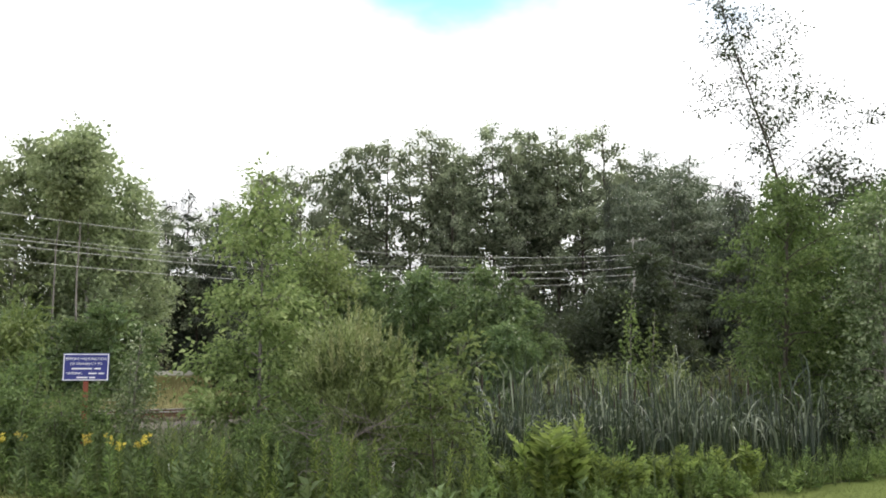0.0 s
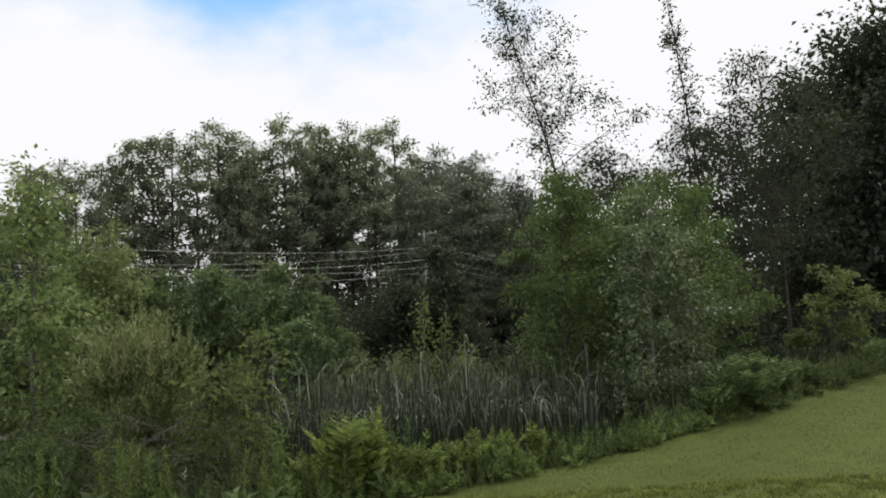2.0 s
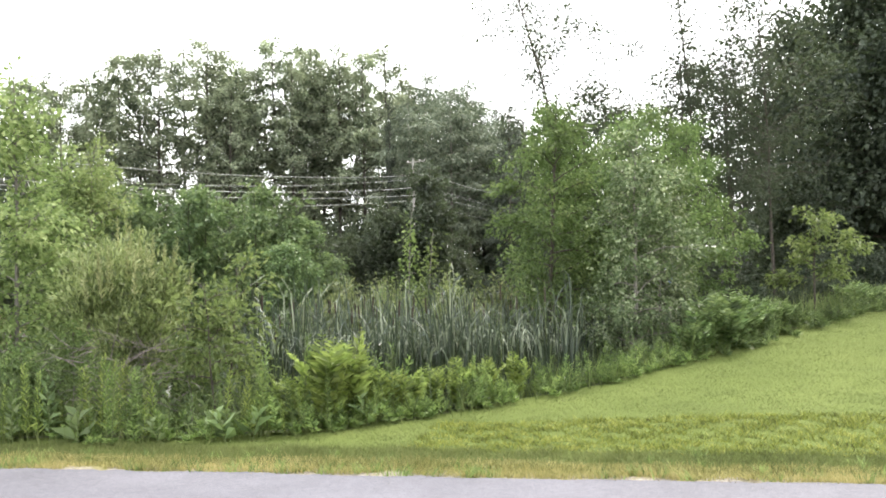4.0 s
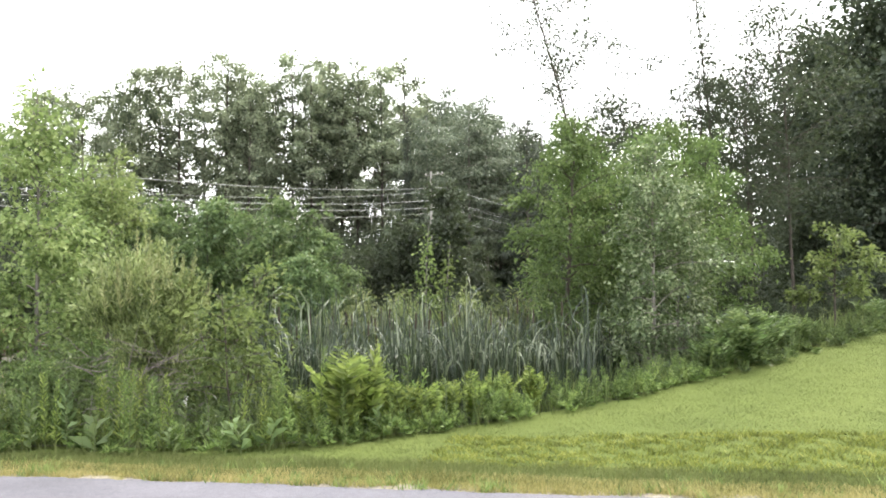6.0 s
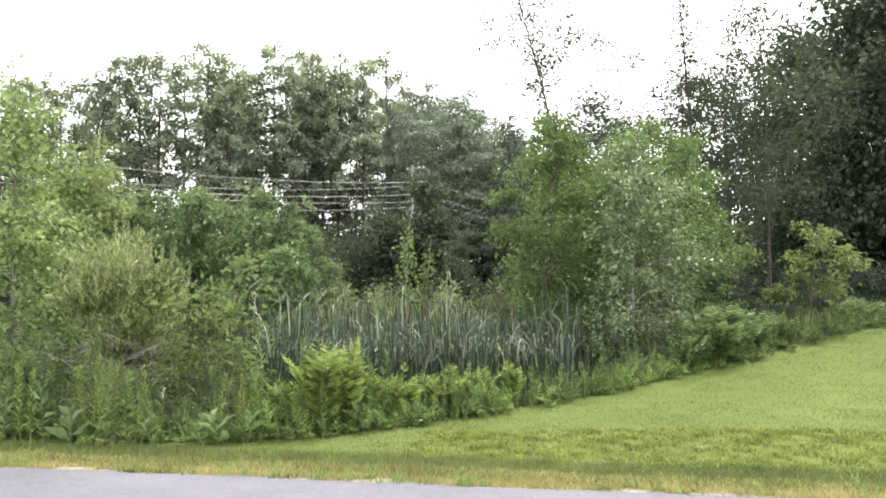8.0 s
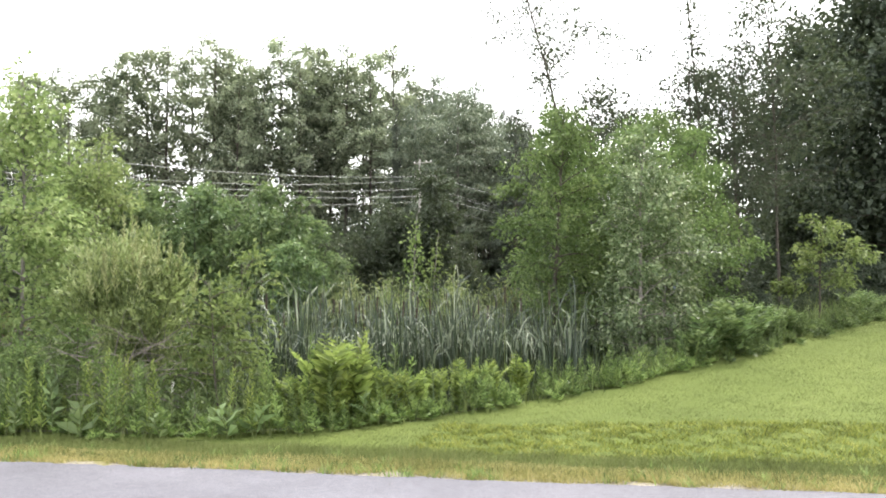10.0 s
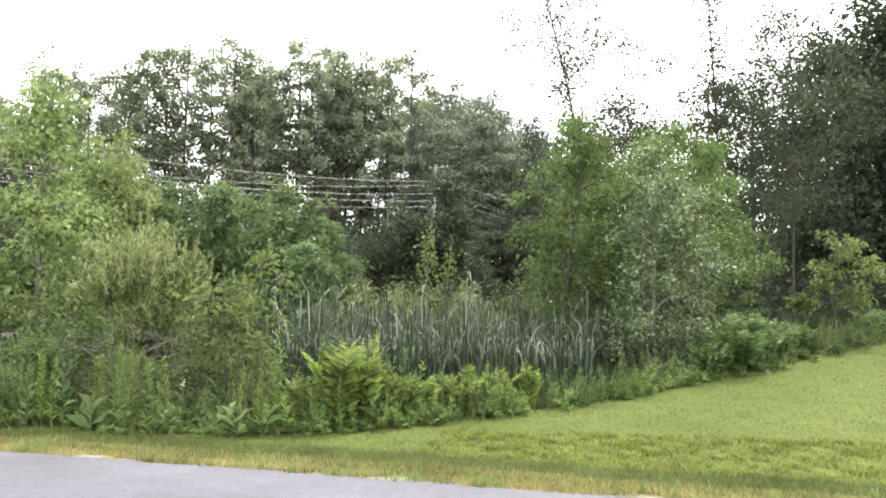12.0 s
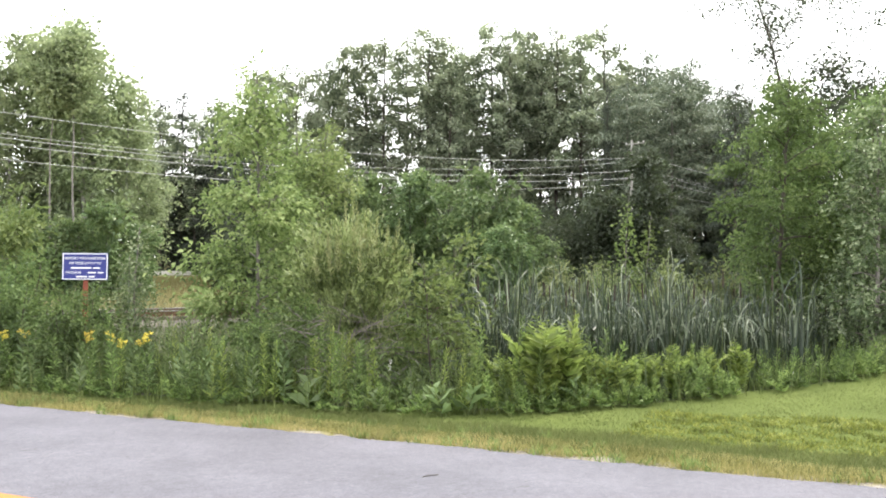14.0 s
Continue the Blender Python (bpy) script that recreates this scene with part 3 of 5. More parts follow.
def build_locomotive(d):
    """Nose towards -x of its own frame."""
    t = new("locomotive")
    bm = carriage_shell(bmesh.new(), 1.6, 20.4, 1.5, 1.0, 3.95, 0.0)
    part("body", bm, TRAIN_GREY, t)
    bm = bmesh.new()
    prof = [(0.0, 1.0), (0.0, 2.2), (0.75, 3.0), (1.55, 3.95), (1.598, 3.95), (1.598, 1.0)]
    L = [bm.verts.new((x, -1.45, z)) for x, z in prof]
    R = [bm.verts.new((x, 1.45, z)) for x, z in prof]
    bm.faces.new(L)
    bm.faces.new(list(reversed(R)))
    for k in range(len(prof)):
        k2 = (k + 1) % len(prof)
        bm.faces.new((L[k], R[k], R[k2], L[k2]))
    bmesh.ops.recalc_face_normals(bm, faces=bm.faces)
    bmesh.ops.bevel(bm, geom=list(bm.edges), offset=0.06, segments=2, affect="EDGES")
    nose = part("nose", bm, TRAIN_BLUE, t, "pale blue slanted nose")
    for sy in (-0.68, 0.68):
        bm = bmesh.new()
        box(bm, 0.03, 1.1, 0.62, (1.12, sy, 3.47), 0.01, Matrix.Rotation(math.radians(40), 4, "Y"))
        part("windscreen", bm, GLASS_DARK, nose)
        bm = bmesh.new()
        rod(bm, 0.14, 0.14, (-0.06, sy * 0.5, 1.9), (0.03, sy * 0.5, 1.9), 14)
        part("headlight", bm, LAMP_LENS, nose)
    bm = carriage_shell(bmesh.new(), 1.75, 20.35, 1.42, 3.954, 4.05, 0.36)
    roof = part("roof", bm, TRAIN_WHITE, t, "white arched roof")
    for x in (6, 10, 14, 17.5):
        bm = bmesh.new()
        rod(bm, 0.55, 0.55, (x, 0, 4.38), (x, 0, 4.52), 16)
        part("roof_fan", bm, TRAIN_DARK, roof)
    for sy in (-1.512, 1.512):
        bm = bmesh.new()
        box(bm, 0.75, 0.03, 1.9, (3.4, sy, 2.4), 0.01)
        part("side_door", bm, TRAIN_DARK, t)
        bm = bmesh.new()
        box(bm, 0.7, 0.03, 0.55, (2.4, sy, 3.2), 0.01)
        part("cab_window", bm, GLASS_DARK, t)
        for x in (7, 9.2, 11.4, 13.6, 15.8):
            bm = bmesh.new()
            box(bm, 1.5, 0.03, 0.6, (x, sy, 3.3), 0.01)
            for k in range(4):
                box(bm, 1.4, 0.05, 0.03, (x, sy, 3.08 + 0.15 * k))
            part("louvre", bm, TRAIN_DARK, t)
    bm = bmesh.new()
    box(bm, 6.0, 2.4, 0.75, (10.5, 0, 0.7), 0.1)
    part("fuel_tank", bm, TRAIN_DARK, t)
    bm = bmesh.new()
    box(bm, 0.25, 2.7, 0.5, (-0.05, 0, 0.6), 0.06)
    part("plough", bm, TRAIN_DARK, t)
    bogie(t, 3.6)
    bogie(t, 17.0)
    t.matrix_world = Matrix.Translation(on_track(d, 0, 0.02)) @ Matrix.Rotation(T_ANG, 4, "Z")
    return tagged(t, "silver diesel locomotive with white roof on the track", "locomotive")


def build_coach():
    t = new("railway_coach")
    bm = carriage_shell(bmesh.new(), 0, 25.5, 1.5, 0.95, 3.55, 0.0)
    part("body", bm, TRAIN_GREY, t)
    bm = carriage_shell(bmesh.new(), 0.02, 25.48, 1.48, 3.554, 3.6, 0.55)
    part("roof", bm, TRAIN_WHITE, t, "white arched roof")
    for i in range(11):
        for sy in (-1.51, 1.51):
            bm = bmesh.new()
            box(bm, 1.35, 0.03, 0.7, (2.9 + i * 1.98, sy, 2.65), 0.012)
            part("window", bm, GLASS_DARK, t)
    for x in (0.9, 24.6):
        for sy in (-1.51, 1.51):
            bm = bmesh.new()
            box(bm, 0.8, 0.03, 2.1, (x, sy, 2.15), 0.012)
            part("door", bm, TRAIN_DARK, t)
    bogie(t, 3.2)
    bogie(t, 22.3)
    return tagged(t, "silver passenger coach with white roof and dark windows", "railway coach", "coaches of the train")


NOSE_D = 45.5
build_locomotive(NOSE_D)
coach = build_coach()
coach.matrix_world = Matrix.Translation(on_track(NOSE_D + 21.3, 0, 0.02)) @ Matrix.Rotation(T_ANG, 4, "Z")
copy_thing(coach, Matrix.Translation(on_track(NOSE_D + 47.6, 0, 0.02)) @ Matrix.Rotation(T_ANG, 4, "Z"))

# ---- pole line beyond the track ----
LINE_C = 40.0


def line_at(x):
    return Vector((x, LINE_C + TRACK_K * x, 0))


def build_pole():
    t = new("utility_pole")
    bm = rod(bmesh.new(), 0.10, 0.055, (0, 0, -0.5), (0, 0, 9.5), 12)
    part("pole_shaft", bm, WOOD_POLE, t)
    for z, w in ((9.3, 1.3),):
        bm = bmesh.new()
        box(bm, 0.05, w, 0.05, (0.09, -0.15, z), 0.01)
        arm = part("crossarm", bm, WOOD_POLE, t)
        for y in (-0.46, -0.2, 0.2, 0.46):
            bm = rod(bmesh.new(), 0.035, 0.025, (0.09, y * w - 0.15, z + 0.025), (0.09, y * w - 0.15, z + 0.125), 8)
            part("insulator", bm, CERAMIC, arm)
    return tagged(t, "weathered wooden utility pole with a single crossarm", "utility pole", "poles of the line")


pole = build_pole()
POLE_X = (-31.0, 11.1, 40.0, 69.0)
for i, x in enumerate(POLE_X):
    p = line_at(x)
    m = Matrix.Translation((p.x, p.y, ground_z(p.x, p.y) + 0.25)) @ Matrix.Rotation(T_ANG, 4, "Z")
    if i == 0:
        pole.matrix_world = m
    else:
        copy_thing(pole, m)


def build_wire(off, z, sag, thick):
    tb = Tubes()
    for a, b, dip in ((POLE_X[0], POLE_X[1], sag), (POLE_X[1], POLE_X[2], 0.8), (POLE_X[2], POLE_X[3], 0.8)):
        p, q = line_at(a), line_at(b)
        t = np.linspace(0, 1, 19)
        pts = np.stack([p.x + (q.x - p.x) * t + TN.x * off, p.y + (q.y - p.y) * t + TN.y * off, z - dip * 4 * t * (1 - t)], -1)
        tb.add(pts, np.full(19, thick), 5)
    ob = tb.make("overhead_wire", WIRE, None)
    return tagged(ob, "thin pale overhead wire strung between poles", "wire", "wires of the line")


for off, z, sag, thick in ((-1.0, 8.35, 1.95, 0.010), (1.0, 8.2, 2.15, 0.008), (-0.5, 7.65, 1.95, 0.010), (-0.9, 7.2, 1.75, 0.010), (0.4, 6.9, 1.75, 0.010)):
    build_wire(off, z, sag, thick)


# ---- sign by the crossing ----
def build_sign():
    t = new("railway_sign")
    bm = bmesh.new()
    box(bm, 0.68, 0.016, 0.42, (0, 0, 1.75), 0.006)
    plate = part("sign_plate", bm, SIGN_BLUE, t, "blue sign plate with white border")
    bm = bmesh.new()
    for x in (-0.325, 0.325):
        box(bm, 0.013, 0.012, 0.40, (x, -0.012, 1.75))
    for z in (1.555, 1.945):
        box(bm, 0.636, 0.012, 0.013, (0, -0.012, z))
    part("border", bm, SIGN_WHITE, plate)
    for z, text, h in ((1.875, "REPORT MALFUNCTION", 0.058), (1.80, "OR EMERGENCY TO", 0.055), (1.655, "CROSSING", 0.052)):
        cu = bpy.data.curves.new("lettering", "FONT")
        cu.body, cu.size, cu.extrude = text, h * 0.95, 0.002
        cu.align_x, cu.align_y = ("LEFT" if text == "CROSSING" else "CENTER"), "CENTER"
        tmp = new("tmp", cu)
        bpy.context.view_layer.update()
        me = bpy.data.meshes.new_from_object(tmp.evaluated_get(bpy.context.evaluated_depsgraph_get()))
        bpy.data.objects.remove(tmp)
        me.materials.clear()
        me.materials.append(SIGN_WHITE)
        ob = new("lettering", me)
        ob.parent = plate
        ob.matrix_local = Matrix.Translation((-0.29 if text == "CROSSING" else 0, -0.012, z)) @ Matrix.Rotation(math.pi / 2, 4, "X")
    for x, z, w, h in ((-0.06, 1.727, 0.30, 0.022), (0.17, 1.727, 0.10, 0.022), (0.10, 1.655, 0.12, 0.022), (0.23, 1.655, 0.08, 0.022), (-0.05, 1.592, 0.16, 0.022), (0.10, 1.592, 0.09, 0.022)):
        bm = bmesh.new()
        box(bm, w, 0.004, h, (x, -0.011, z))
        part("text_bar", bm, SIGN_WHITE, plate)
    bm = bmesh.new()
    box(bm, 0.07, 0.04, 2.0, (0.0, 0.033, 0.72), 0.008)
    part("post", bm, POST_RED, t, "rust red steel post")
    t.location = (-5.49, 13.5, ground_z(-5.49, 13.5))
    t.rotation_euler = (0, 0, math.radians(8))
    t.location.z = 0.0
    return tagged(t, "blue railway notice sign on a rust red post", "sign")


build_sign()

# low pale loading platform across the field
bm = bmesh.new()
box(bm, 3.6, 2.6, 0.30, (0, 0, 1.42), 0.03)
platform = new("concrete_platform")
part("slab", bm, CONCRETE, platform)
bm = bmesh.new()
box(bm, 4.4, 3.2, 1.62, (0, 0, 0.455), 0.12)
part("earth_base", bm, FIELD_MAT, platform, "bank of dry grassy earth")
platform.location = (-17.7, 60, ground_z(-17.7, 60))
tagged(platform, "low pale concrete platform in the dry field", "platform")

# ---- far woods ----
far_maples = []
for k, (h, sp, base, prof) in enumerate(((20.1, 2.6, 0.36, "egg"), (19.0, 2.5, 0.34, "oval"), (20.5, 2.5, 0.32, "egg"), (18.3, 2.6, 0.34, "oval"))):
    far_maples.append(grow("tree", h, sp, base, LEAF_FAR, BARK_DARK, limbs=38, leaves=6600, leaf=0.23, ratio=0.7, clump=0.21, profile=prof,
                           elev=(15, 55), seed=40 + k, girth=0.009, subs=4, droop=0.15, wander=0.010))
LBL = "tall leafy hardwood tree with bare lower trunk"
PLAN = [(1, -5.7, 67, 0.93), (2, -2.6, 69, 0.92), (1, 0.6, 64, 0.86), (3, 2.7, 66, 1.02), (2, 5.3, 65, 0.93), (1, 7.6, 69, 0.98), (0, 10.6, 65, 0.9), (3, 13.8, 70, 0.98), (2, -8.6, 69, 0.9),
        (3, -11.6, 70, 0.95), (1, -14.6, 72, 0.86), (1, -19.3, 60, 0.66), (3, -17.2, 61, 0.68), (0, -15.2, 62, 0.66), (2, -21.5, 62, 0.7), (1, -24.5, 60, 0.72),
        (3, 16.5, 74, 1.02), (1, 18.8, 75, 0.94), (0, 21.0, 76, 0.92), (2, 23.4, 78, 0.92), (3, 26.0, 80, 0.92), (1, 28.5, 82, 0.92),
        (0, -4.3, 66, 0.98), (1, -7.2, 68, 1.0), (3, -1.0, 66, 1.09), (2, 1.6, 69, 0.96), (0, 4.0, 66, 1.05), (1, 6.4, 68, 1.08), (2, 8.8, 66, 1.01), (0, 12.6, 66, 1.05),
        (3, 10.8, 70, 1.05), (3, 0.7, 67, 1.04), (1, -0.2, 67, 0.96), (2, 6.9, 67, 1.00), (3, 7.7, 67, 1.06), (1, -10.0, 70, 0.92), (2, -13.2, 72, 0.88), (3, -16.0, 74, 0.86), (0, -19.5, 76, 0.72), (1, 14.8, 72, 0.93)]
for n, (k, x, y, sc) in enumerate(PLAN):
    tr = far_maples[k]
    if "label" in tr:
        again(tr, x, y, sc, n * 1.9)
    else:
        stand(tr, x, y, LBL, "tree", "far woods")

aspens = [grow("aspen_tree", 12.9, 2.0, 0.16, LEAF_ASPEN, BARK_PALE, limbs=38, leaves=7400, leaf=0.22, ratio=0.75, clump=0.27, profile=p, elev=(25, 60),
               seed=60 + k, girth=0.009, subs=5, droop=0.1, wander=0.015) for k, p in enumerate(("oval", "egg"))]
AP = [(0, -20.9, 42, 1.0), (1, -19.4, 43, 0.97), (0, -17.2, 42, 1.05), (1, -16.0, 44, 0.90), (0, -17.9, 47, 0.80), (1, -18.3, 45, 0.95), (0, -22.6, 43, 0.92), (1, -24.4, 45, 0.95),
      (1, -20.4, 49, 0.86), (0, -21.5, 48, 0.9), (1, -26.5, 46, 0.9), (0, -17.0, 49, 0.75)]
for n, (k, x, y, sc) in enumerate(AP):
    if "label" in aspens[k]:
        again(aspens[k], x, y, sc, n * 1.3)
    else:
        stand(aspens[k], x, y, "slender aspen tree with pale trunk and light foliage", "tree", "aspen grove")

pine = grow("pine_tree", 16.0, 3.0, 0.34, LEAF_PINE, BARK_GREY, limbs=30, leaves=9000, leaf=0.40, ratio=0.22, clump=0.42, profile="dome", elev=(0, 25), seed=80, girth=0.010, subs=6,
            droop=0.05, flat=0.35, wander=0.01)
stand(pine, 15.9, 59.5, "white pine with layered soft needles", "tree", "pines")
again(pine, 17.9, 62, 1.02, 2.0, 1.08)
again(pine, 12.6, 58, 0.92, 4.0)
again(pine, 20.6, 60, 0.85, 1.0)
again(pine, 22.5, 64, 0.9, 3.0)
again(pine, 15.6, 66, 1.12, 0.6, 1.06)
again(pine, 19.4, 67, 1.08, 5.0)
spruce = grow("spruce_tree", 14.4, 2.6, 0.12, LEAF_SPRUCE, BARK_DARK, limbs=46, leaves=9500, leaf=0.32, ratio=0.25, clump=0.32, profile="cone", elev=(-15, 15), seed=81, girth=0.010,
                subs=5, droop=0.2, flat=0.4, wander=0.006)
stand(spruce, 18.7, 55, "dark narrow spruce tree", "tree", "spruces")
for x, y, sc, tl in ((21.0, 58, 0.95, 1.0), (11.0, 57, 0.34, 3.1), (24.0, 60, 1.0, 1.0), (13.5, 63, 0.72, 1.1), (9.6, 60, 0.5, 1.0), (27, 62, 1.0, 1.05), (31, 64, 1.0, 1.1), (14.6, 67, 1.0, 1.24), (17.2, 68, 1.05, 1.18), (20.2, 66, 1.0, 1.12), (22.2, 68, 1.0, 1.18), (24.6, 70, 1.05, 1.1), (6.5, 60, 0.42, 1.0),
                     (-13.5, 58, 0.75, 1.1), (-11.6, 60, 0.7, 1.0), (-15.5, 60, 0.8, 1.1)):
    again(spruce, x, y, sc, x, tl)
bare = grow("aspen_tree", 12.6, 1.5, 0.72, LEAF_ASPEN, BARK_GREY, limbs=18, leaves=3600, leaf=0.22, ratio=0.75, clump=0.28, profile="oval", elev=(25, 60), seed=66, girth=0.005, subs=4, droop=0.1, wander=0.055)
stand(bare, -16.3, 39.2, "tall aspen with a bare pale trunk", "tree", "pale trunked aspens")
again(bare, -17.7, 39.6, 0.96, 2.0)
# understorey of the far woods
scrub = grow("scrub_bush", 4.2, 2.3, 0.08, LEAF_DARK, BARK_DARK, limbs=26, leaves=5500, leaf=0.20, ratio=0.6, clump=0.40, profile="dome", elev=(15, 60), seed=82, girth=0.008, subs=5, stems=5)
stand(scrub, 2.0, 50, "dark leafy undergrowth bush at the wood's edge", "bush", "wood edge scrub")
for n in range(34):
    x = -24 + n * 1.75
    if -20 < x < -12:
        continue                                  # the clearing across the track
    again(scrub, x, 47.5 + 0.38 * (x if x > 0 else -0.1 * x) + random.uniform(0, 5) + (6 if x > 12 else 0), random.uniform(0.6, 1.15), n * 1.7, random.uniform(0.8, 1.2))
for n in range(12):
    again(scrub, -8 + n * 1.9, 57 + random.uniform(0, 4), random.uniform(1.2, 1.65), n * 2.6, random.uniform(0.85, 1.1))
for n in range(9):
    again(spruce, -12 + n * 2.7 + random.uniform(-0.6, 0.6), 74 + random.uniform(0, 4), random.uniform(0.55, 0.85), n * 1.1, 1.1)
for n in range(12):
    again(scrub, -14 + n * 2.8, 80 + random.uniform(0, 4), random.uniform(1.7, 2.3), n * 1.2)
for n in range(10):
    again(scrub, 26 + n * 4.5, 80 + n * 5 + random.uniform(-2, 2), random.uniform(1.3, 2.0), n * 2.1)

for n in range(16):
    again(scrub, 20.4 + n * 1.9, 28.5 + n * 0.9 + random.uniform(-1, 1), random.uniform(0.8, 1.25), n * 2.4)
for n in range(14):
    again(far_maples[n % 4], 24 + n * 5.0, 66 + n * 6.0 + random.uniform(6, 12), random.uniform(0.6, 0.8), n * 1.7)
    again(spruce, 22 + n * 5.5, 70 + n * 5.5 + random.uniform(8, 12), random.uniform(0.9, 1.2), n)

for x, y, sc in ((-18.8, 63, 1.02), (-17.2, 64, 0.98), (-15.6, 65, 0.92), (-20.4, 64, 0.95), (-14.0, 66, 0.95)):
    again(spruce, x, y, sc, x * 2.3)
again(scrub, 14.6, 23.4, 0.62, 0.7)
again(scrub, 13.6, 22.2, 0.5, 2.7)
edge = grow("hazel_bush", 4.6, 2.0, 0.05, LEAF_ALDER, BARK_GREY, limbs=26, leaves=4500, leaf=0.22, ratio=0.6, clump=0.26, profile="dome", elev=(15, 60), seed=83, girth=0.008, subs=4, stems=4)
stand(edge, -19.0, 39.5, "leafy bush at the foot of the aspens", "bush", "aspen foot bushes")
for n, (x, y) in enumerate(((-16.4, 37.6), (-17.9, 37.4), (-15.2, 38.2))):
    again(edge, x, y, 0.9 + 0.08 * n, n * 2.3)
for n, x in enumerate((-21.5, -17.2, -15.2, -23.5, -18.4, -20.0, -16.4)):
    again(edge, x, 40.0 + (n % 3) * 1.6, 0.75 + 0.08 * (n % 4), n * 1.9)
for n, (x, y) in enumerate(((-16.8, 72), (-18.8, 73), (-20.8, 74), (-14.6, 73), (-22.6, 72), (-11.2, 70))):
    again(scrub, x, y, 1.5 + 0.1 * (n % 3), n * 1.4)

for n in range(18):
    az, d = radians(25 + n * 0.95), 98 + random.uniform(0, 14)
    again(spruce, d * math.sin(az), d * math.cos(az), random.uniform(0.75, 1.1), n * 1.3)
    again(scrub, (d - 6) * math.sin(az), (d - 6) * math.cos(az), random.uniform(1.5, 2.1), n * 2.0)

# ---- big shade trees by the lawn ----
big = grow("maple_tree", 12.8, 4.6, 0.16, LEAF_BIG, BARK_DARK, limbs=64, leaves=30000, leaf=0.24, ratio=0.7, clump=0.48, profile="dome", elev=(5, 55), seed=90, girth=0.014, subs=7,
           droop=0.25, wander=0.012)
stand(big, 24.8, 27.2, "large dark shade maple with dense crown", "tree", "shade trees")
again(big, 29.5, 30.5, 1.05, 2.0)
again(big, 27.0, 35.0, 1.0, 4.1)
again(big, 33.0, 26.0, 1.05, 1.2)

# tall sparse trees behind the birches; backlit silhouette painted as dark leaves
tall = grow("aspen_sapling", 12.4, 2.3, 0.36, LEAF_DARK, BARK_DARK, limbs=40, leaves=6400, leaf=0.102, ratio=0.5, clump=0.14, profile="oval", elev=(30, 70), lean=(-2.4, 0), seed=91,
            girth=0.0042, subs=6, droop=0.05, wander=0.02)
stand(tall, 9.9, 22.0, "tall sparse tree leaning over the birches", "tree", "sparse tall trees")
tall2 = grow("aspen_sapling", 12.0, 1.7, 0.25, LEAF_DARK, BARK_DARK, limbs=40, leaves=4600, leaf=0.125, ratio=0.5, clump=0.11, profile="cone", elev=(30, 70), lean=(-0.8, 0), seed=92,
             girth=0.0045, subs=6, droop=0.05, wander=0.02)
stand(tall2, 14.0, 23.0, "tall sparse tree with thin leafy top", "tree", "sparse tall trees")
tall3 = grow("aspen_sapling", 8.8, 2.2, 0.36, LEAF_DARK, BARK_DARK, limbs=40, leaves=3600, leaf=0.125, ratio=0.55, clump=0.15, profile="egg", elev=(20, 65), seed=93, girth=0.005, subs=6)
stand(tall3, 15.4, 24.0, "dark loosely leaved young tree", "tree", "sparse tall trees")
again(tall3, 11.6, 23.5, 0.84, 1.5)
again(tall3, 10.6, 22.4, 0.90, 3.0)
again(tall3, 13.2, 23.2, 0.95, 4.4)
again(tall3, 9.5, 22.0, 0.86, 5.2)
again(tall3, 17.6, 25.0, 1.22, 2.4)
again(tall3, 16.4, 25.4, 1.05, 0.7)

# ---- birches by the marsh ----
b1 = grow("birch_tree", 5.9, 1.35, 0.12, LEAF_BIRCH, BARK_DARK, limbs=34, leaves=9500, leaf=0.095, ratio=0.6, clump=0.12, profile="egg", elev=(10, 60), seed=101, girth=0.010, subs=7, droop=0.25)
stand(b1, 6.6, 17.0, "light green young birch tree by the marsh", "tree", "birches")
b2 = grow("birch_tree", 4.6, 1.05, 0.06, LEAF_GREY, BARK_GREY, limbs=38, leaves=7600, leaf=0.088, ratio=0.68, clump=0.105, profile="oval", elev=(20, 60), seed=102, girth=0.009, subs=7, droop=0.35)
stand(b2, 7.35, 14.6, "grey green young birch with fluttering small leaves", "tree", "birches")
b3 = grow("birch_tree", 6.1, 1.5, 0.30, LEAF_BIRCH, BARK_DARK, limbs=32, leaves=9200, leaf=0.095, ratio=0.6, clump=0.12, profile="egg", elev=(10, 60), seed=103, girth=0.010, subs=7, droop=0.3)
stand(b3, 10.0, 18.4, "yellow green young birch tree", "tree", "birches")
again(b3, 8.9, 18.0, 0.93, 2.0)
again(b1, 8.2, 19.5, 0.98, 1.0)
again(b2, 8.6, 16.0, 0.95, 2.5)
again(b3, 11.2, 19.4, 0.80, 3.6, 1.2)
again(b1, 7.4, 18.6, 0.78, 4.2, 1.36)

# ---- small tree and scrub on the far lawn side ----
sm = grow("small_tree", 2.35, 0.66, 0.34, LEAF_BRIGHT, BARK_DARK, limbs=10, leaves=1700, leaf=0.11, ratio=0.6, clump=0.11, profile="fan", elev=(15, 45), seed=110, girth=0.012, subs=6, droop=0.15, flat=0.7)
stand(sm, 13.0, 17.0, "small bright green tree with open branches", "tree")
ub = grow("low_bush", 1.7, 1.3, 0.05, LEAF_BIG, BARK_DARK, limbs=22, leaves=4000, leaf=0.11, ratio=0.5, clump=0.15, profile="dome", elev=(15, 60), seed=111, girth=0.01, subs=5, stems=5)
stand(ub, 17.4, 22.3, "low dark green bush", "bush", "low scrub")
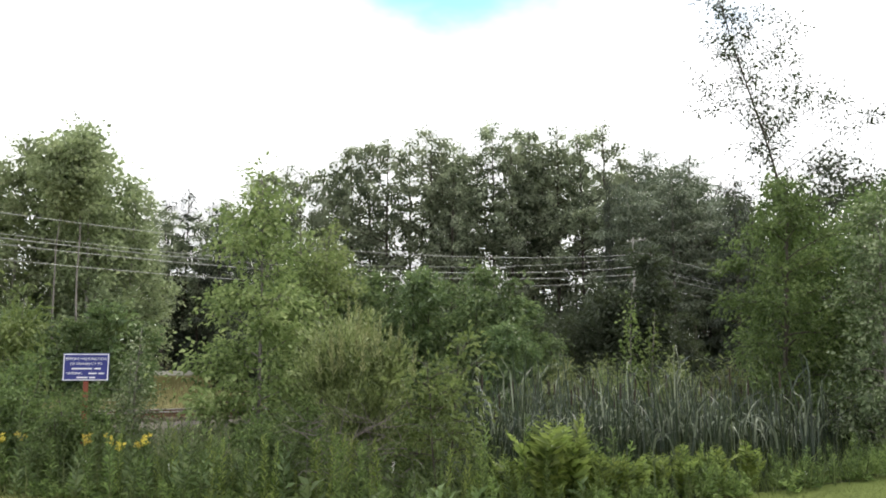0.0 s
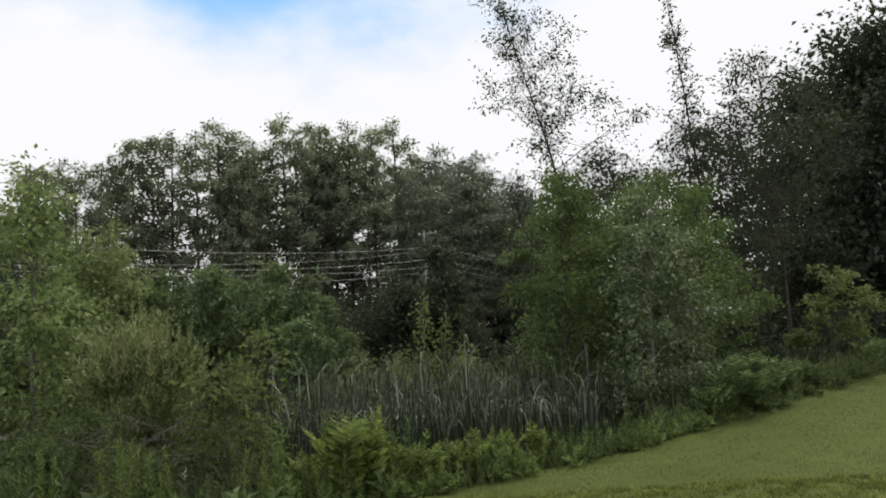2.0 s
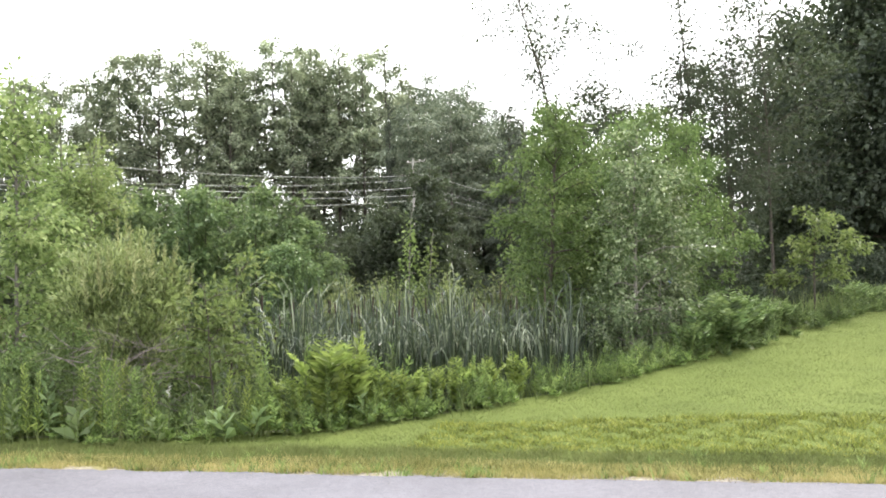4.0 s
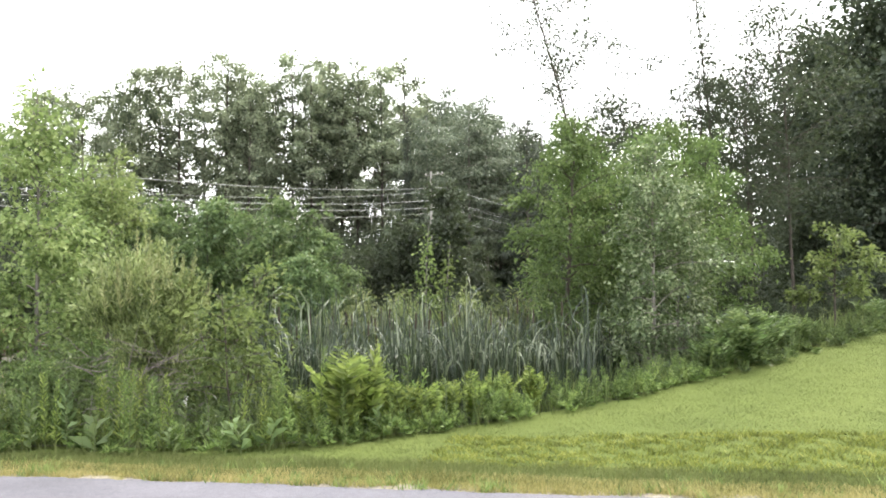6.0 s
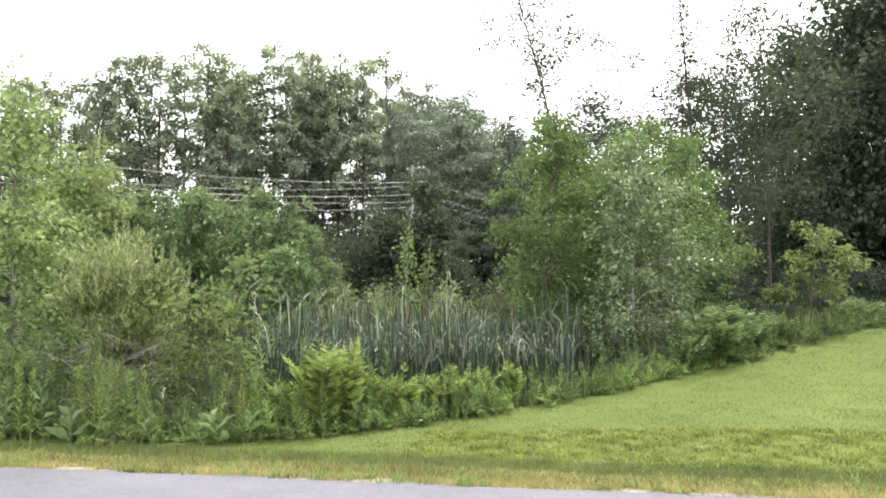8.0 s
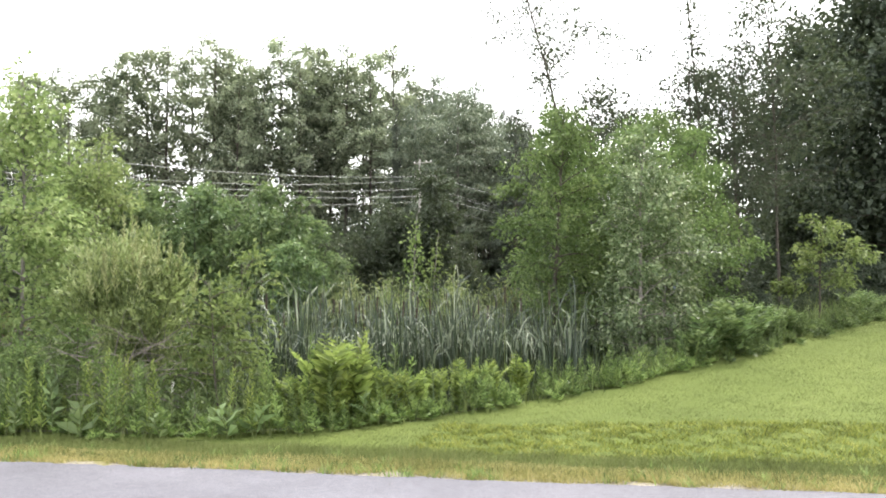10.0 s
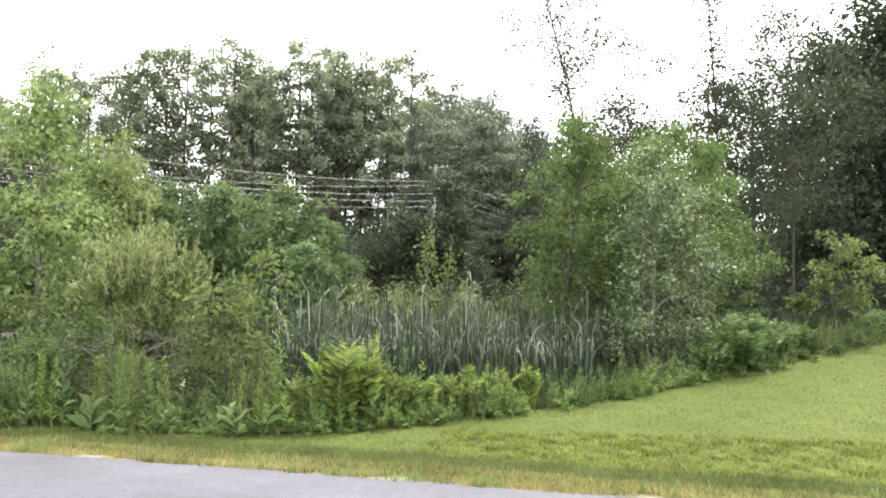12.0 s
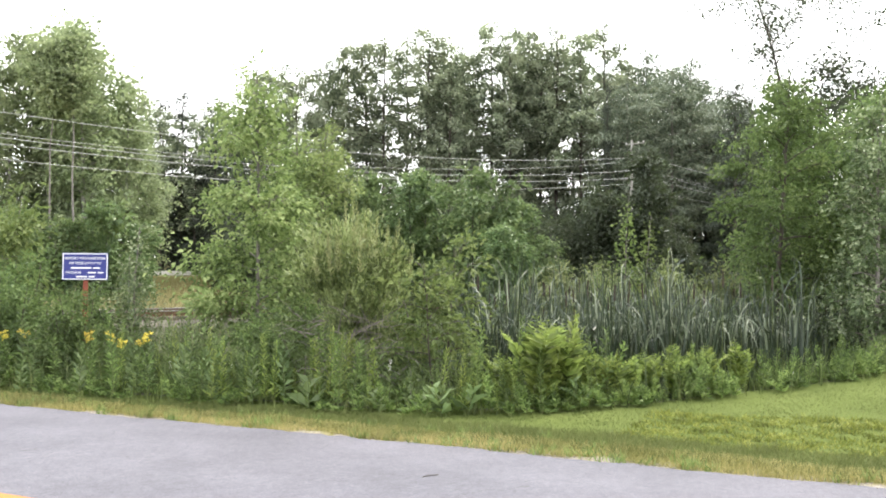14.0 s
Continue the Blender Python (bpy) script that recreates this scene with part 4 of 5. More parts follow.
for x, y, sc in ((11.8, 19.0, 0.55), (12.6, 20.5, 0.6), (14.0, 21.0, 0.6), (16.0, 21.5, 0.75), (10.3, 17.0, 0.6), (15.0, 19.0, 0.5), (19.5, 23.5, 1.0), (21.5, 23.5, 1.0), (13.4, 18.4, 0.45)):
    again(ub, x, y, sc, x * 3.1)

# ---- thicket before the track ----
mid = [grow("alder_bush", 4.7, 1.25, 0.08, LEAF_ALDER, BARK_DARK, limbs=40, leaves=6800, leaf=0.15, ratio=0.62, clump=0.135, profile="oval", elev=(20, 60), seed=120 + k, girth=0.008, subs=6, stems=3) for k in range(2)]
for n, (k, x, y, sc) in enumerate(((0, -0.6, 24, 1.0), (1, 1.0, 22, 0.97), (0, -3.0, 24, 0.98), (1, -2.0, 25, 0.95), (0, 2.1, 24, 0.84), (1, 0.3, 25.5, 0.98), (0, -4.3, 24, 0.86), (1, 2.9, 23, 0.62), (0, 1.6, 20.5, 0.66))):
    if n < 2:
        stand(mid[k], x, y, "dense green alder bush", "bush", "alder thicket")
    else:
        again(mid[k], x, y, sc, n * 2.2)
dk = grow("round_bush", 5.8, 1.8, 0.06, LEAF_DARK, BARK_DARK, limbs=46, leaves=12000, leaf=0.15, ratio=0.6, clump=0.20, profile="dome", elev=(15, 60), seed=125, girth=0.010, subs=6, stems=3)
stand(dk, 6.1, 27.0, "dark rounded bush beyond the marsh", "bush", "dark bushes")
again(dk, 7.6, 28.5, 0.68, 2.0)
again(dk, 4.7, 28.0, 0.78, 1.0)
sp = grow("poplar_sapling", 3.7, 0.36, 0.2, LEAF_BRIGHT, BARK_GREY, limbs=24, leaves=900, leaf=0.10, ratio=0.7, clump=0.09, profile="cone", elev=(30, 60), seed=126, girth=0.007, subs=3)
stand(sp, 4.0, 19.0, "slender light green poplar sapling", "sapling", "saplings")
again(sp, 4.5, 19.1, 0.90, 2.0)
again(sp, 3.6, 19.6, 0.62, 3.0)
lo = grow("willow_scrub", 2.3, 1.2, 0.05, LEAF_WILLOW, BARK_GREY, limbs=24, leaves=4600, leaf=0.13, ratio=0.3, clump=0.15, profile="dome", elev=(30, 75), seed=127, girth=0.008, subs=5, stems=6)
stand(lo, 2.6, 21.5, "low yellow green willow scrub", "bush", "willow scrub")
for n, (x, y, sc) in enumerate(((3.6, 22.5, 0.98), (5.0, 21.0, 0.9), (6.2, 22.0, 1.05), (7.4, 21.5, 1.05), (8.6, 22.0, 1.0), (4.4, 24.0, 1.0), (9.8, 21.0, 0.9), (5.6, 18.5, 0.85), (4.6, 17.4, 0.8), (3.4, 18.2, 0.8), (2.2, 19.2, 0.85))):
    again(lo, x, y, sc, n * 1.4)

# ---- near thicket beside the road ----
lt = grow("birch_tree", 5.1, 0.92, 0.14, LEAF_YOUNG, BARK_GREY, limbs=40, leaves=8400, leaf=0.092, ratio=0.65, clump=0.12, profile="egg", elev=(25, 60), seed=130, girth=0.008, subs=7, droop=0.2)
stand(lt, -2.82, 13.5, "young birch with light yellow green leaves", "tree", "birches")
again(lt, -2.05, 14.6, 0.88, 2.2)
again(lt, -2.6, 16.2, 0.92, 4.0)
wb = grow("willow_bush", 2.2, 0.82, 0.42, LEAF_WILLOW, STEM_GREEN, limbs=40, leaves=6800, leaf=0.11, ratio=0.26, clump=0.10, profile="tower", elev=(55, 82), seed=131, girth=0.008, subs=5, stems=9, droop=0.0, rise=1.3)
stand(wb, -1.12, 11.75, "upright willow bush with pale shoots", "bush", "willow bushes")


def add_shoots(thing, n, spread, z0, z1, mat, seed):
    """Upright pale shoots that stand out of a bush's crown."""
    r = np.random.default_rng(seed)
    for i in range(n):
        a, q = r.uniform(0, 6.28), spread * math.sqrt(r.uniform(0, 1))
        b = np.array([math.cos(a) * q, math.sin(a) * q, z0 * (1 - 0.25 * q / spread)])
        top = b + np.array([math.cos(a) * 0.10 * q, math.sin(a) * 0.10 * q, (z1 - z0) * r.uniform(0.55, 1.1)])
        tb = Tubes()
        tb.add([b, (b + top) / 2, top], [0.004, 0.003, 0.0015], 4)
        k = 34
        u = np.linspace(0.1, 1, k)[:, None]
        az = np.arange(k) * 2.4
        way = np.stack([np.cos(az), np.sin(az), np.full(k, 1.5)], -1) + r.normal(0, 0.15, (k, 3))
        v, f = leaf_arrays(r, b + (top - b) * u, way, 0.085 * (1.2 - 0.6 * u[:, 0]), 0.32, 0.08)
        raw("shoot", np.concatenate([tb.v[0], v]), np.concatenate([tb.f[0], f + tb.n]), mat, thing)


add_shoots(wb, 30, 0.75, 2.2, 2.88, LEAF_TAWNY, 9)
yg = grow("dogwood_bush", 2.1, 0.68, 0.34, LEAF_BRIGHT, BARK_DARK, limbs=24, leaves=1550, leaf=0.095, ratio=0.5, clump=0.10, profile="fan", elev=(20, 55), seed=132, girth=0.010, subs=6, stems=2)
stand(yg, 0.0, 11.3, "yellow green dogwood bush with open stems", "bush")
su = grow("sumac_bush", 3.4, 1.1, 0.15, LEAF_BRIGHT, BARK_GREY, limbs=24, leaves=5000, leaf=0.13, ratio=0.4, clump=0.20, profile="dome", elev=(20, 60), seed=133, girth=0.009, subs=6, stems=3)
stand(su, -8.3, 16.2, "bright green sumac bush", "bush")
sh = grow("hazel_bush", 2.0, 1.05, 0.05, LEAF_WEED, BARK_DARK, limbs=30, leaves=6000, leaf=0.085, ratio=0.6, clump=0.13, profile="dome", elev=(20, 65), seed=134, girth=0.009, subs=6, stems=6)
stand(sh, -6.9, 14.2, "rounded grey green hazel bush beside the sign", "bush", "hazel bushes")
for n, (x, y, sc) in enumerate(((-5.42, 12.95, 0.68), (-6.0, 14.6, 0.8), (-8.3, 14.6, 0.95), (-2.0, 13.1, 0.72), (-2.5, 12.3, 0.6), (-0.5, 13.2, 0.7), (-6.5, 13.2, 0.75))):
    again(sh, x, y, sc, n * 1.7)
ss = grow("birch_sapling", 2.75, 0.55, 0.10, LEAF_GREY, BARK_GREY, limbs=22, leaves=2200, leaf=0.065, ratio=0.6, clump=0.14, profile="cone", elev=(25, 60), seed=135, girth=0.008, subs=5)
stand(ss, -5.2, 14.9, "thin young birch sapling beside the sign", "sapling", "saplings")
again(ss, -5.6, 15.6, 0.85, 2.0)


def build_dead_brush():
    rng = np.random.default_rng(7)
    thing = new("dead_brush")
    for i in range(84):
        tb = Tubes()
        upright = i < 10
        a = np.array([rng.uniform(-0.8, 0.7), rng.uniform(-0.25, 0.35), 0.0 if upright else rng.uniform(0.35, 1.15)])
        w = unit(rng.normal(0, 1, 3) * np.array([1, 0.5, 0.5]) + np.array([0, 0, 2.4 if upright else 0.3]))
        ln = rng.uniform(0.9, 1.4) if upright else rng.uniform(0.3, 0.8)
        u = np.linspace(0, 1, 7)[:, None]
        pts = a + w * ln * u + np.array([0, 0, -0.25 * ln]) * u ** 2 + np.cumsum(rng.normal(0, 0.025, (7, 3)), 0) * u
        pts[:, 2] = np.maximum(pts[:, 2], 0.0)
        tb.add(pts, np.linspace(rng.uniform(0.003, 0.009), 0.0015, 7), 5)
        tb.make("dead_branch", TWIG_DEAD, thing)
    stand(thing, -0.95, 11.15, "tangle of bare grey dead branches", "dead brush")


build_dead_brush()


# ---- cattails ----
def blades_arrays(rng, base, way, length, width, bend, seg=5, fold=0.0):
    """Long strap leaves that arch over: one strip of quads each."""
    n = len(base)
    t = np.linspace(0, 1, seg + 1)[None, :, None]
    az = rng.uniform(0, 6.283, n)
    out_ = np.stack([np.cos(az), np.sin(az), np.zeros(n)], -1)
    length, bend, width = (np.asarray(a, float).reshape(-1, 1, 1) * np.ones((n, 1, 1)) for a in (length, bend, width))
    up = unit(way)[:, None, :]
    pts = base[:, None, :] + up * length * (t - 0.25 * bend * t ** 3) + out_[:, None, :] * length * bend * 0.55 * t ** 2.4 - np.array([0, 0, 1.0]) * length * bend * 0.42 * np.maximum(0, t - 0.45) ** 1.6
    ang = rng.uniform(0, 3.1416, n)
    side = np.stack([np.cos(ang), np.sin(ang), np.zeros(n)], -1)[:, None, :]
    w = side * width * 0.5 * (1 - t ** 2.5 * 0.92)
    v = np.stack([pts - w, pts + w], 2).reshape(-1, 3)
    k = 2 * (seg + 1)
    f0 = np.array([(2 * i, 2 * i + 1, 2 * i + 3, 2 * i + 2) for i in range(seg)])
    f = (np.arange(n)[:, None, None] * k + f0[None]).reshape(-1, 4)
    return v, f


def bent_blade(rng, h, width, at, reach, fall):
    """One strap leaf: upright to a share of its length, then folded over in a short arc with a hanging tip."""
    seg = 11
    t = np.linspace(0, 1, seg + 1)
    az = rng.uniform(0, 6.283)
    over = np.clip((t - at) / (1 - at), 0, 1)
    turn = over ** 0.8 * fall                       # angle from upright along the blade
    step = h / seg
    lean = rng.normal(0, 0.11)
    along_ = np.cumsum(np.sin(turn + lean)) * step * reach
    up = np.cumsum(np.cos(turn + lean)) * step
    pts = np.stack([along_ * np.cos(az), along_ * np.sin(az), up - up[0]], -1) + np.append(rng.normal(0, 0.04, 2), 0)
    ang = az + 1.57 + rng.normal(0, 0.7)
    side = np.array([np.cos(ang), np.sin(ang), 0]) * (width * 0.5 * (1 - 0.9 * t ** 3))[:, None]
    v = np.stack([pts - side, pts + side], 1).reshape(-1, 3)
    return v, np.array([(2 * i, 2 * i + 1, 2 * i + 3, 2 * i + 2) for i in range(seg)])


def cattail(seed, h=2.1):
    rng = np.random.default_rng(seed)
    thing = new("cattail")
    for i in range(9):
        folded = i in (1, 2, 4, 5, 7)
        fall = rng.uniform(1.5, 2.8) if folded else rng.uniform(0.0, 0.5)
        ln = h * (rng.uniform(0.7, 1.25) if folded else rng.uniform(0.6, 1.0))
        v, f = bent_blade(rng, ln, rng.uniform(0.022, 0.037), rng.uniform(0.45, 0.78) if folded else 0.3, rng.uniform(0.8, 1.2), fall)
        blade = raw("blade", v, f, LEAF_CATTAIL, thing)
        if i in (1, 4, 7):                          # skylight on the folded tips and shade below, painted as two tones
            blade.data.materials.append(LEAF_CATTAIL_LIT)
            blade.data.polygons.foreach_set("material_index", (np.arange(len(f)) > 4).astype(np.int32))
    if seed % 5 == 0:
        tb = Tubes()
        tb.add([(0, 0, 0), (0.02, 0, h * 0.5), (0.03, 0.01, h * 0.98)], [0.007, 0.006, 0.004], 5)
        stem = tb.make("stem", STEM_GREEN, thing)
        bm = rod(bmesh.new(), 0.014, 0.013, (0.028, 0.01, h * 0.80), (0.03, 0.01, h * 0.92), 8)
        part("seed_spike", bm, BROWN_SPIKE, stem, "brown felted seed spike")
    return thing


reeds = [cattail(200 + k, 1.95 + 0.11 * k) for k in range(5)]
rng = np.random.default_rng(5)
count = 0
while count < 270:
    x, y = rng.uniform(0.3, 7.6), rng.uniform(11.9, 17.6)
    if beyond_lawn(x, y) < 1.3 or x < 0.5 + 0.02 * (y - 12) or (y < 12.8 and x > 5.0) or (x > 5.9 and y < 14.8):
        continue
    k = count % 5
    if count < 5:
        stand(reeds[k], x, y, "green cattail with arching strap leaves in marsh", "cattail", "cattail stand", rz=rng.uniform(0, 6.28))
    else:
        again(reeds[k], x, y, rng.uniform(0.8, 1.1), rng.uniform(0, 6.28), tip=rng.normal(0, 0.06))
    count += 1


def scatter(n, x0, x1, y0, y1, keep, seed):
    r = np.random.default_rng(seed)
    x, y = r.uniform(x0, x1, n), r.uniform(y0, y1, n)
    m = keep(x, y)
    x, y = x[m], y[m]
    return np.stack([x, y, land(x, y) - 0.02], -1), r


def grass(name, n, x0, x1, y0, y1, keep, seed, h, w, bend, mat, label, seg=2, lean=0.3):
    P, r = scatter(n, x0, x1, y0, y1, keep, seed)
    k = len(P)
    way = np.stack([r.normal(0, lean, k), r.normal(0, lean, k), np.ones(k)], -1)
    v, f = blades_arrays(r, P, way, r.uniform(*h, k), r.uniform(*w, k), r.uniform(*bend, k), seg)
    return tagged(raw(name, v, f, mat), label, "grass", kind="stuff")


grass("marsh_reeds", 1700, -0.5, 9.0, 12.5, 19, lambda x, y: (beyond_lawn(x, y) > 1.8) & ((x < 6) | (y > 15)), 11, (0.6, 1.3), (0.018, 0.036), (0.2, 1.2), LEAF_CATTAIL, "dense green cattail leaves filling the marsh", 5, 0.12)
grass("wild_grass", 24000, -14, 22, 10, 26, lambda x, y: (beyond_lawn(x, y) > 0.15) & (track_off(x, y) < -2.5), 12, (0.35, 1.0), (0.008, 0.02), (0.1, 0.8), GRASS_WILD, "tangled tall wild grass", 3, 0.2)
grass("edge_grass", 26000, -12, 20, 9, 22, lambda x, y: (beyond_lawn(x, y) > -0.15) & (beyond_lawn(x, y) < 0.9), 13, (0.15, 0.45), (0.005, 0.011), (0.2, 0.9), GRASS_LAWN, "unmown grass along the lawn's border", 3, 0.3)
grass("field_grass", 22000, -25, 6, 20, 59, lambda x, y: (track_off(x, y) > 2.2) & (track_off(x, y) < 32) & (x < 6 - 0.4 * (y - 40)), 14, (0.6, 1.3), (0.012, 0.03), (0.1, 0.6), GRASS_TAN, "tall dry tan grass beyond the track", 3, 0.2)
grass("track_weeds", 4000, -16, 12, 14, 40, lambda x, y: (np.abs(track_off(x, y) + 3.6) < 1.6), 15, (0.2, 0.6), (0.008, 0.02), (0.2, 0.8), GRASS_TAN, "dry weeds on the ballast shoulder", 3, 0.3)


def turf(name, n, s0, s1, n0, n1, keep, seed, h, w, mat, label, lean=0.5, near=1.0):
    """Short blades, one triangle each, thicker towards the road."""
    r = np.random.default_rng(seed)
    s = r.uniform(s0, s1, n)
    nn = n0 + (n1 - n0) * r.uniform(0, 1, n) ** near
    m = keep(s, nn)
    s, nn = s[m], nn[m]
    c = nn + ROAD_C
    x, y = s * ROAD_D[0] + c * ROAD_N[0], s * ROAD_D[1] + c * ROAD_N[1]
    k = len(x)
    P = np.stack([x, y, land(x, y) - 0.005], -1)
    tall = r.uniform(*h, k) * (0.85 + 0.22 * np.sin(x * 5.1 + 2 * np.sin(y * 3.3)) * np.sin(y * 4.3))
    a = r.uniform(0, 3.1416, k)
    side = np.stack([np.cos(a), np.sin(a), np.zeros(k)], -1) * (r.uniform(*w, k) * 0.5)[:, None]
    tip = P + np.stack([r.normal(0, lean, k) * tall, r.normal(0, lean, k) * tall, tall], -1)
    v = np.stack([P - side, P + side, tip], 1).reshape(-1, 3)
    return tagged(raw(name, v, np.arange(3 * k).reshape(k, 3), mat), label, "grass", kind="stuff")


def mown(s, n):
    return n < np.interp(s, EDGE_S, EDGE_N) + 0.05


turf("lawn_grass", 520000, -9, 13, 0.6, 16, mown, 16, (0.012, 0.032), (0.008, 0.015), GRASS_LAWN, "short mown green lawn grass", 0.6, 1.25)
turf("bank_grass", 42000, -2.0, 13, 1.2, 3.0, lambda s, n: mown(s, n) & (np.sin(s * 9.7 + n * 3) * np.sin(n * 14 + s * 2.0) > -0.25), 17, (0.03, 0.085), (0.010, 0.022), GRASS_BANK,
     "coarser grass on the low bank", 0.8)
turf("verge_grass", 80000, -12, 13, -0.05, 0.62, lambda s, n: mown(s, n) & (n > 0.05 + 0.09 * np.sin(s * 2.3) + 0.07 * np.sin(s * 6.1)), 18, (0.03, 0.10), (0.005, 0.011), GRASS_DRY, "dry yellow grass along the road's edge", 0.6)
turf("verge_green", 62000, -12, 13, 0.28, 1.3, mown, 19, (0.04, 0.11), (0.005, 0.011), GRASS_LAWN, "green grass mixed into the dry verge", 0.6)



def verge_tufts():
    """Bright tufts of longer grass along the dry verge."""
    r = np.random.default_rng(23)
    V, F, base = [], [], 0
    for i in range(190):
        s_, n_ = r.uniform(-11, 12), abs(r.normal(0.12, 0.3)) + 0.06
        p = along(s_, n_)
        k = int(r.integers(14, 34))
        P = np.stack([p.x + r.normal(0, 0.045, k), p.y + r.normal(0, 0.045, k), np.full(k, ground_z(p.x, p.y) - 0.01)], -1)
        way = np.stack([r.normal(0, 0.45, k), r.normal(0, 0.45, k), np.ones(k)], -1)
        v, f = blades_arrays(r, P, way, r.uniform(0.06, 0.17, k), r.uniform(0.006, 0.012, k), r.uniform(0.2, 0.9, k), 3)
        V.append(v)
        F.append(f + base)
        base += len(v)
    return tagged(raw("verge_tufts", np.concatenate(V), np.concatenate(F), LEAF_FORB), "bright green grass tufts along the verge", "grass", kind="stuff")


verge_tufts()


# ---- ferns ----
def fern(seed, mat, n=16, h=1.0, name="fern", bow=(0.1, 0.6)):
    rng = np.random.default_rng(seed)
    thing = new(name)
    for i in range(n):
        az = i * 2.399 + rng.uniform(-0.3, 0.3)
        arch = rng.uniform(*bow)
        ln = h * rng.uniform(0.8, 1.15)
        t = np.linspace(0, 1, 9)
        out_ = np.array([np.cos(az), np.sin(az), 0])
        rib = out_ * (ln * arch * 0.75 * t ** 1.5)[:, None] + np.array([0, 0, 1.0]) * (ln * (t - 0.35 * arch * t ** 2.4))[:, None]
        tb = Tubes()
        tb.add(rib, np.linspace(0.006, 0.0015, 9), 4)
        V, F, base = [tb.v[0]], [tb.f[0]], tb.n
        side = np.array([-np.sin(az), np.cos(az), 0])
        q = np.linspace(0.16, 0.99, 15)
        c = np.stack([np.interp(q, t, rib[:, k]) for k in range(3)], -1)
        pl = ln * 0.235 * np.sin(np.pi * (0.12 + 0.86 * q)) ** 0.8
        for sg in (-1, 1):
            way = side * sg + unit(np.gradient(c, axis=0)) * 0.65 + rng.normal(0, 0.1, (15, 3))
            v, f = leaf_arrays(rng, c, way, pl * rng.uniform(0.85, 1.15, 15), 0.36, 0.05)
            V.append(v)
            F.append(f + base)
            base += len(v)
        raw("frond", np.concatenate(V), np.concatenate(F), mat, thing)
    return thing


warm = [fern(300 + k, LEAF_FERN, 12, 1.15) for k in range(2)]
cool = [fern(310 + k, LEAF_FERN_COOL, 12, 1.12, bow=(0.15, 0.75)) for k in range(2)]
spots = [(1.25, 10.75, 0.86), (1.55, 10.9, 0.9), (0.8, 10.85, 0.62), (1.9, 11.05, 0.66), (2.2, 11.2, 0.6), (2.5, 11.4, 0.55), (2.8, 11.7, 0.6), (3.2, 11.9, 0.62), (3.7, 12.1, 0.6), (4.2, 12.2, 0.6)]
for n, (x, y, sc) in enumerate(spots):
    if n < 2:
        stand(warm[n], x, y, "yellow green fern clump at the lawn's edge", "fern", "warm ferns")
    else:
        again(warm[n % 2], x, y, sc, n * 1.1)
spots = [(9.0, 14.7), (9.5, 15.0), (9.9, 15.3), (8.6, 14.6), (10.3, 15.5), (10.8, 15.9), (11.3, 16.2), (11.8, 16.5), (9.4, 15.7), (10.2, 16.2), (8.2, 14.3), (10.9, 16.8), (11.9, 17.2), (15.6, 19.0), (16.2, 19.4), (16.8, 19.7), (17.4, 20.2), (18.0, 20.6), (16.0, 20.2), (9.2, 14.5)]
spots = [(0.95 * x, 0.95 * y) for x, y in spots] + [(7.9, 13.5), (8.3, 13.8), (8.8, 14.0), (9.3, 14.3), (8.1, 14.0)]
for n, (x, y) in enumerate(spots):
    if n < 2:
        stand(cool[n], x, y, "broad fern clump spilling onto the lawn", "fern", "cool ferns")
    else:
        again(cool[n % 2], x, y, random.uniform(0.7, 1.05) * (0.75 if x > 11 else 1.0), n * 1.3, random.uniform(0.75, 1.0))


# ---- weeds along the road ----
def forb(seed, h, mat, n=46, leaf=0.15, ratio=0.24, bloom=None, name="weed", up=0.45, spray=0.13):
    rng = np.random.default_rng(seed)
    thing = new(name)
    tb = Tubes()
    V, F, base = [], [], 0
    tops = []
    for s in range(1):
        off = rng.normal(0, 0.02, 2)
        hs = h * rng.uniform(0.8, 1.1)
        t = np.linspace(0, 1, 5)
        path = np.stack([off[0] + rng.normal(0, 0.10) * t ** 1.5, off[1] + rng.normal(0, 0.10) * t ** 1.5, hs * t], -1)
        tb.add(path, np.linspace(0.007, 0.003, 5), 5)
        q = np.linspace(0.08, 1.0, n) ** 0.9
        c = np.stack([np.interp(q, t, path[:, k]) for k in range(3)], -1)
        az = np.arange(n) * 2.399 + s
        way = np.stack([np.cos(az), np.sin(az), np.full(n, up) + 0.8 * q ** 3], -1) + rng.normal(0, 0.15, (n, 3))
        v, f = leaf_arrays(rng, c, way, leaf * rng.uniform(0.8, 1.2, n) * (1.25 - 0.6 * q), ratio, 0.1)
        V.append(v)
        F.append(f + base)
        base += len(v)
        tops.append(path[-1])
    stem = tb.make("stem", STEM_GREEN, thing)
    raw("leaves", np.concatenate(V), np.concatenate(F), mat, thing)
    if bloom:
        P, D = [], []
        for tp in tops:
            for j in range(5):
                az = rng.uniform(0, 6.28)
                u = np.linspace(0.1, 1, 16)[:, None]
                P.append(tp + np.array([0, 0, -0.03 + 0.05 * j / 2]) + np.array([np.cos(az), np.sin(az), 0.25]) * spray * u + rng.normal(0, 0.008, (16, 3)))
                D.append(rng.normal(0, 1, (16, 3)) + np.array([0, 0, 0.8]))
        v, f = leaf_arrays(rng, np.concatenate(P), np.concatenate(D), 0.030 if spray > 0.1 else 0.008, 0.9, 0.1)
        raw("bloom", v, f, bloom, thing)
    return thing


